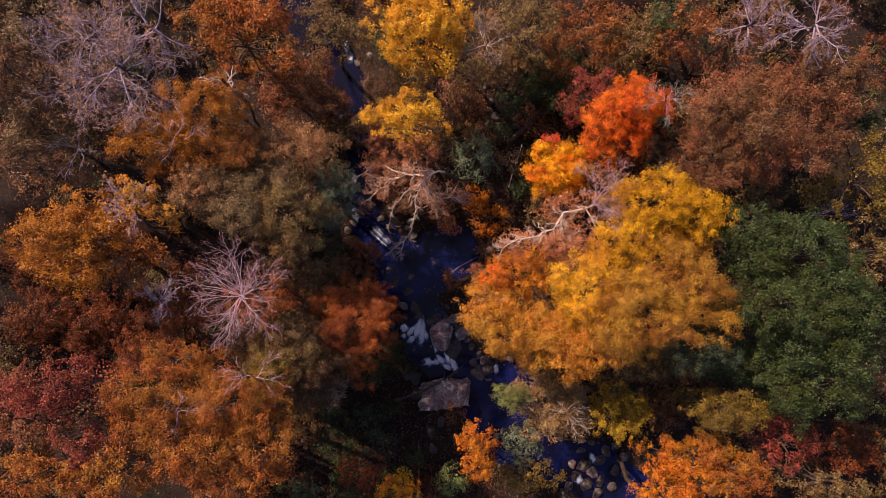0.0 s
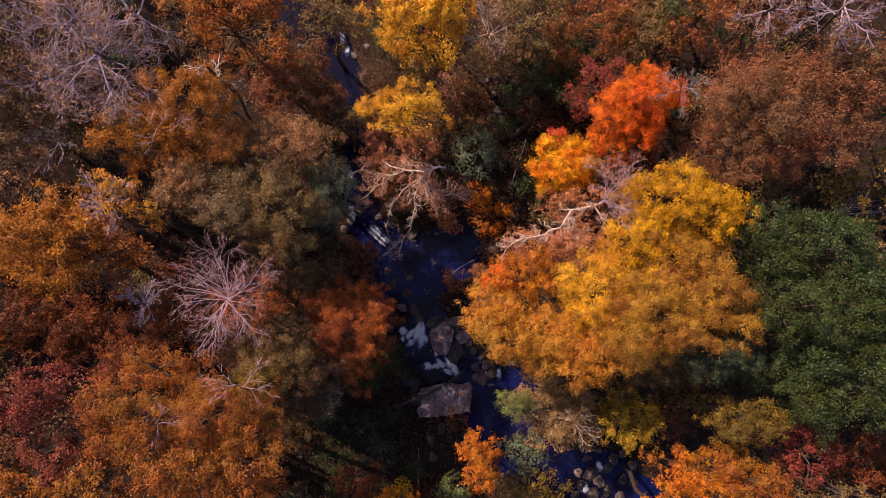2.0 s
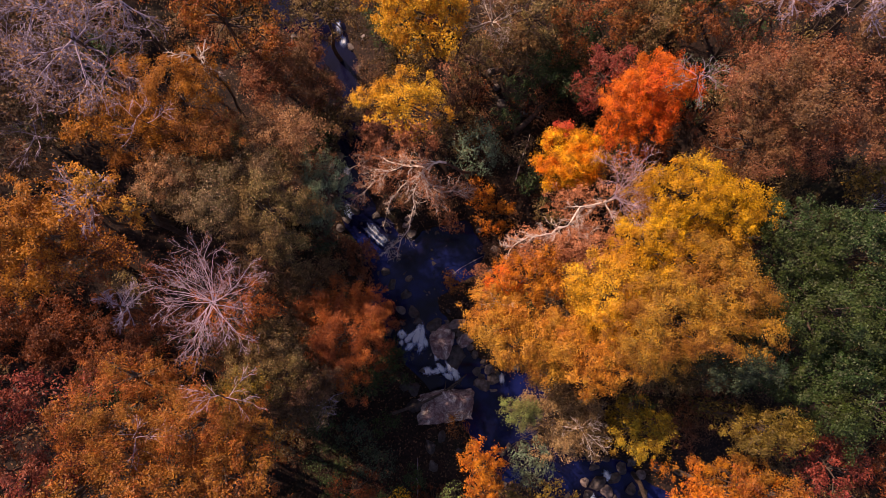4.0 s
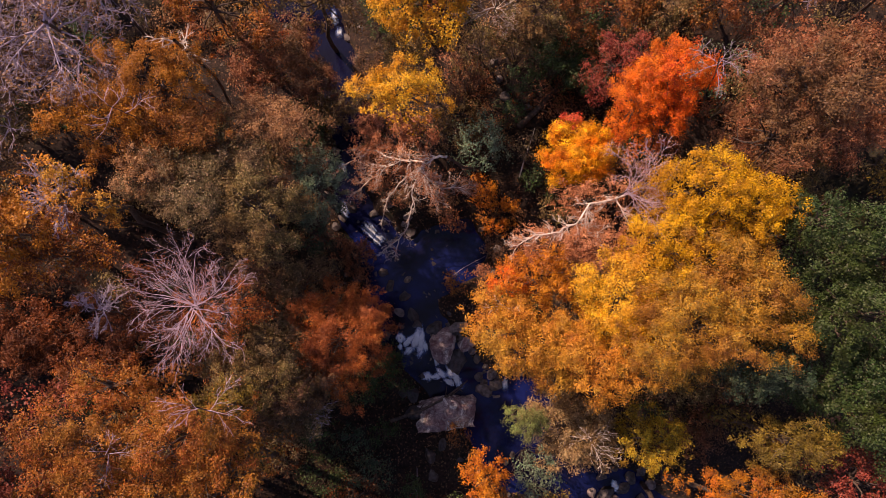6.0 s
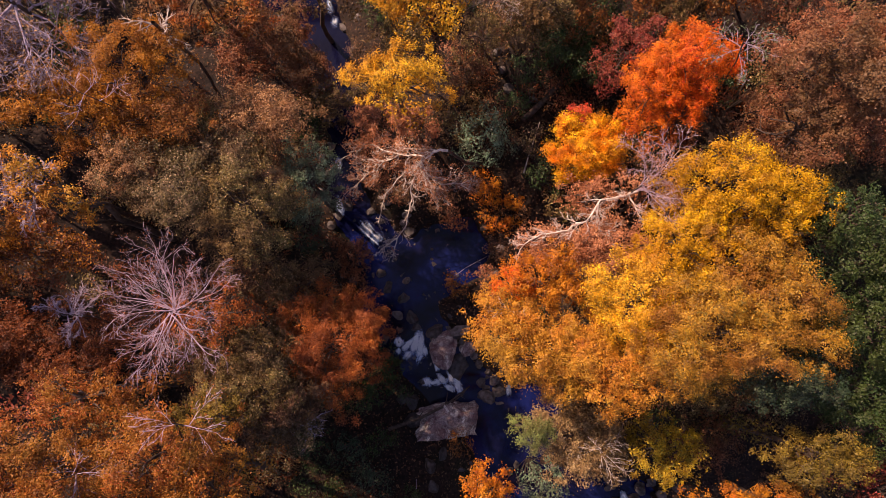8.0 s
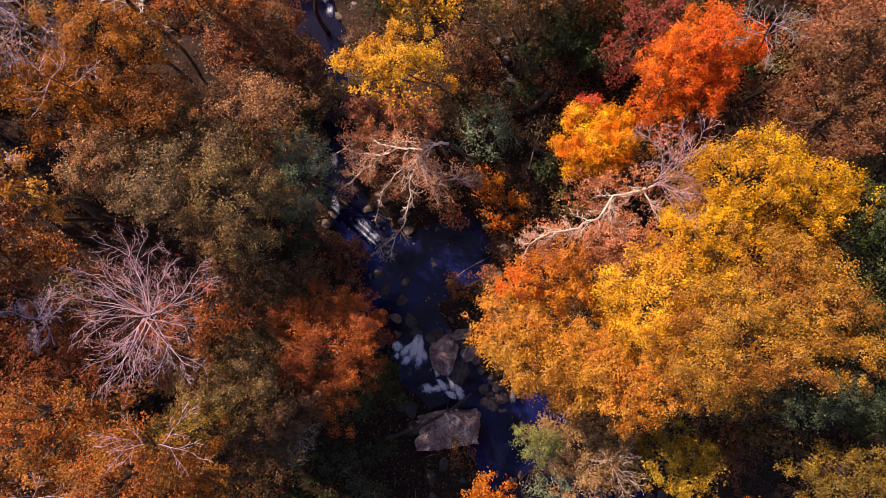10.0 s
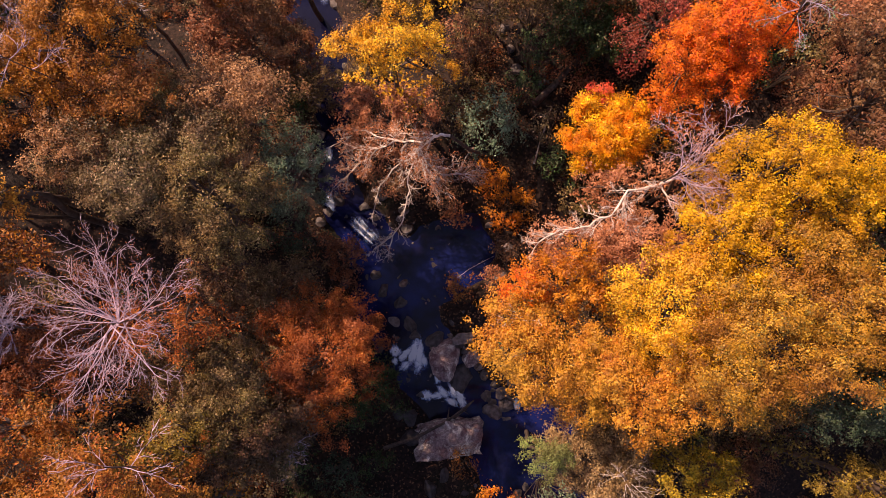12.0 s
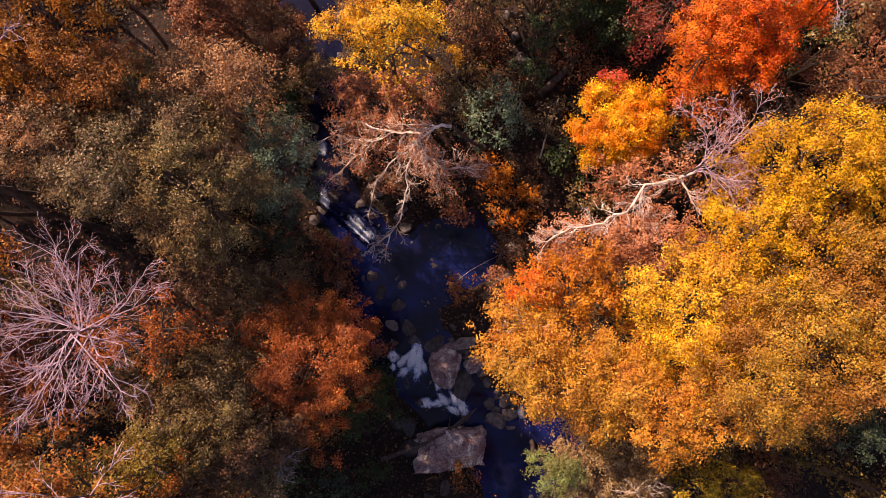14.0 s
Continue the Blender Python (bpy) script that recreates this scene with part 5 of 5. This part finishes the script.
rock("stone", 4.17, 14.43, 0.42, 0.34, 0.26, 164, 346, STONE_MAT, "grey stone of the rocky stream bed", group='stones of the stream bed', sunk=0.35)
rock("stone", 5.73, 13.70, 0.36, 0.30, 0.22, 35, 347, STONE_MAT, "grey stone of the rocky stream bed", group='stones of the stream bed', sunk=0.35)

# white water
cascade(-2.00, -2.10, 0.75, 2.14, -17, "strand of white water rushing down a small fall")
cascade(-1.69, -2.38, 0.70, 2.30, -5, "strand of white water rushing down a small fall")
cascade(-2.48, -2.21, 0.60, 1.77, -47, "strand of white water rushing down a small fall", veil=0.04)
cascade(-2.54, -2.98, 0.70, 1.18, -41, "strand of white water rushing down a small fall", veil=0.08)
cascade(-1.42, -2.63, 0.50, 1.19, 9, "strand of white water rushing down a small fall", veil=0.05)
cascade(-3.18, -2.69, 0.50, 0.63, -18, "fleck of foam beside the falls", veil=0.06)
cascade(-0.60, -3.81, 0.40, 0.72, 16, "thin white chute between boulders", veil=0.04)
cascade(0.38, -4.35, 0.60, 1.50, 15, "strand of white water fanning over stones below the falls")
cascade(0.84, -4.97, 0.60, 1.64, 23, "strand of white water fanning over stones below the falls")
cascade(-0.73, -4.86, 0.50, 1.48, 96, "strand of white water fanning over stones below the falls", veil=0.02)
cascade(-0.23, -4.61, 0.60, 1.12, 43, "strand of white water fanning over stones below the falls")
cascade(0.34, -5.24, 0.55, 1.03, 68, "strand of white water fanning over stones below the falls", veil=0.03)
cascade(-3.15, -2.06, 0.83, 0.74, 0, "fleck of foam beside the falls")
cascade(-1.24, -4.80, 0.92, 0.74, 0, "fleck of foam beside the stones")
cascade(-5.35, 5.60, 1.15, 1.7, 42, "white water pouring into the shaded pool", veil=0.14)
cascade(-4.75, 5.00, 1.15, 1.15, 40, "foam drifting on the shaded pool", veil=0.14)
cascade(-7.15, 7.09, 0.66, 1.50, 8, "thin white fall between dark rocks")
cascade(-7.99, 21.17, 0.67, 1.44, 8, "thin white fall upstream", veil=0.2)
cascade(-7.69, 20.18, 0.87, 1.06, 0, "foam below the upstream fall", veil=0.24)
cascade(4.35, -5.34, 0.6, 1.3, 5, "small white fall at the edge of the pool", veil=0.12)
cascade(-7.28, 10.14, 0.57, 1.04, 5, "thin white riffle of the stream")
cascade(12.08, -12.52, 0.64, 0.91, 20, "white riffle between stones")
cascade(10.91, -14.19, 0.72, 0.82, -20, "white riffle between grey stones")


# ---- fallen wood, undergrowth, litter ----
def log(x, y, length, radius, turn, seed, label, up=0.3, bark="brown", tilt=0):
    rng = np.random.default_rng(seed)
    d = Vector((math.cos(radians(turn)), math.sin(radians(turn)), math.tan(radians(tilt)))) * length / 2
    chains = []
    grow(-d, d, length, radius, 0, rng, chains, [], 0.14, 0)
    main = chains[0][0]
    for k in (1, 2, 2):
        stub = Vector(rng.normal(0, 1, 3)).cross(d).normalized()
        grow(main[k], stub + d.normalized() * 0.6, length * 0.14, radius * 0.4, 0, rng, chains, [], 0.2, 0)
    ob = new("log", tube_mesh("log", chains, BARK[bark]))
    ob.location = (x, y, max(float(ground_height(x, y)), float(stream_level(y))) + up)
    return tagged(ob, label, "log", "fallen wood")


log(-0.86, -6.77, 6.13, 0.16, 18, 348, "dark fallen trunk lying across the slab", up=1.5)
log(0.73, -6.01, 2.73, 0.08, 35, 349, "broken grey branch by the slab", up=1.0)
log(7.11, 13.86, 5.65, 0.25, 40, 350, "thick dark fallen trunk on the bank", up=0.3)
log(5.67, 10.99, 4.22, 0.06, 75, 351, "thin fallen branch on the bank", up=0.4, bark='pale')
log(-1.75, -13.18, 4.94, 0.07, 85, 352, "slim leaning dead stem in the shade", up=1.0, bark='lilac')
log(1.66, 3.24, 2.77, 0.022, 40, 353, "drowned branch in the pool", up=0.2, bark='lilac')

rng = np.random.default_rng(7)
# pebbles and cobbles along the water's edge, on a few shared shapes
shapes = [rock("cobble", 0, -60 - k, 0.27, 0.22, 0.15, 0, 50 + k, STONE_MAT, "weathered cobble at the water's edge", "cobbles along the stream", detail=2) for k in range(5)]
placed = 0
while placed < 170:
    x, y = rng.uniform(-12, 16), rng.uniform(-20, 24)
    gap = float(stream_gap(x, y))
    if not -0.25 < gap < 1.3:
        continue
    s = rng.uniform(0.3, 1.0) ** 2 * 1.7
    z = max(float(ground_height(x, y)), float(stream_level(y)) - 0.12)
    ob = shapes[placed] if placed < 5 else shapes[int(rng.integers(5))].copy()
    if placed >= 5:
        scene.collection.objects.link(ob)
    ob.matrix_world = Matrix.LocRotScale((x, y, z), Euler((rng.uniform(-0.3, 0.3), rng.uniform(-0.3, 0.3), rng.uniform(0, 6))), (s, s * rng.uniform(0.8, 1.2), s))
    placed += 1
placed = 0
while placed < 80:
    x, y = rng.uniform(-7, 5), rng.uniform(-8, 7)
    if not -1.9 < float(stream_gap(x, y)) < -0.2:
        continue
    s = rng.uniform(0.5, 1.15) ** 2 * 1.5
    ob = shapes[int(rng.integers(5))].copy()
    scene.collection.objects.link(ob)
    ob.matrix_world = Matrix.LocRotScale((x, y, float(stream_level(y)) - 0.125 * s + 0.02), Euler((rng.uniform(-0.2, 0.2), rng.uniform(-0.2, 0.2), rng.uniform(0, 6))), (s, s * rng.uniform(0.7, 1.2), s))
    placed += 1
placed = 0
while placed < 260:
    x, y = rng.uniform(-36, 36), rng.uniform(-17, 27)
    if stream_gap(x, y) < 1.6:
        continue
    r = rng.uniform(0.8, 1.9)
    kind = ("mossy", "rust", "tawny", "green", "olive", "brick")[int(rng.integers(6))]
    shrub(x, y, r, r * rng.uniform(0.7, 1.1), r * 0.8, kind, 900 + placed, {"mossy": "dull olive undergrowth bush in the shade", "rust": "rust-red undergrowth bush in the shade",
          "tawny": "tawny undergrowth bush in the shade", "green": "dark green undergrowth bush in the shade", "olive": "olive-brown undergrowth bush in the shade",
          "brick": "reddish-brown undergrowth bush in the shade"}[kind], fill=0.5)
    placed += 1
# young trees under the canopy
placed = 0
while placed < 75:
    x, y = rng.uniform(-35, 35), rng.uniform(-17, 27)
    if stream_gap(x, y) < 3.2:
        continue
    r = rng.uniform(1.5, 2.6)
    kind = ("mossy", "rust", "olive", "brick", "green")[int(rng.integers(5))]
    tree(x, y, float(ground_height(x, y)) + rng.uniform(3.0, 5.5), r, r, r * 0.8, kind, 3000 + placed, {"mossy": "young grey-olive tree under the canopy", "rust": "young rust-red tree under the canopy",
         "olive": "young olive-brown tree under the canopy", "brick": "young reddish-brown tree under the canopy", "green": "young green tree under the canopy"}[kind],
         fill=0.6, lobes=6, group="young trees of the wood")
    placed += 1
# the wood goes on past the edges
for k in range(34):
    a = 2 * math.pi * k / 34
    x, y = 43 * math.cos(a) + rng.uniform(-3, 3), 5 + 31 * math.sin(a) + rng.uniform(-3, 3)
    if stream_gap(x, y) < 2.5:
        continue
    r = rng.uniform(3.0, 4.2)
    kind = ("amber", "tawny", "olive", "orange", "rust", "brick", "gold", "mossy")[int(rng.integers(8))]
    tree(x, y, rng.uniform(15, 19), r, r, r * 0.9, kind, 2000 + k, {"amber": "amber-brown broadleaf tree at the wood's edge", "tawny": "tawny broadleaf tree at the wood's edge",
         "olive": "olive-brown broadleaf tree at the wood's edge", "orange": "orange broadleaf tree at the wood's edge", "rust": "rust-red broadleaf tree at the wood's edge",
         "brick": "reddish broadleaf tree at the wood's edge", "gold": "golden broadleaf tree at the wood's edge", "mossy": "grey-olive broadleaf tree at the wood's edge"}[kind], fill=0.6, blade=0.28)

# fallen leaves on the ground
n = 36000
P = np.stack([rng.normal(0, 16, n), rng.uniform(-20, 28, n)], 1)
P = P[stream_gap(P[:, 0], P[:, 1]) > 0.1]
P = np.column_stack([P, ground_height(P[:, 0], P[:, 1]) + 0.03])
litter = new("leaf_litter", leaf_mesh("leaf_litter", P, rng.normal(0, 0.25, P.shape) + np.array([0, 0, 1]), rng.uniform(0.09, 0.2, len(P)), LEAVES["umber"], rng))
tagged(litter, "brown and rust fallen leaves on the forest floor", "leaf litter", kind="stuff")
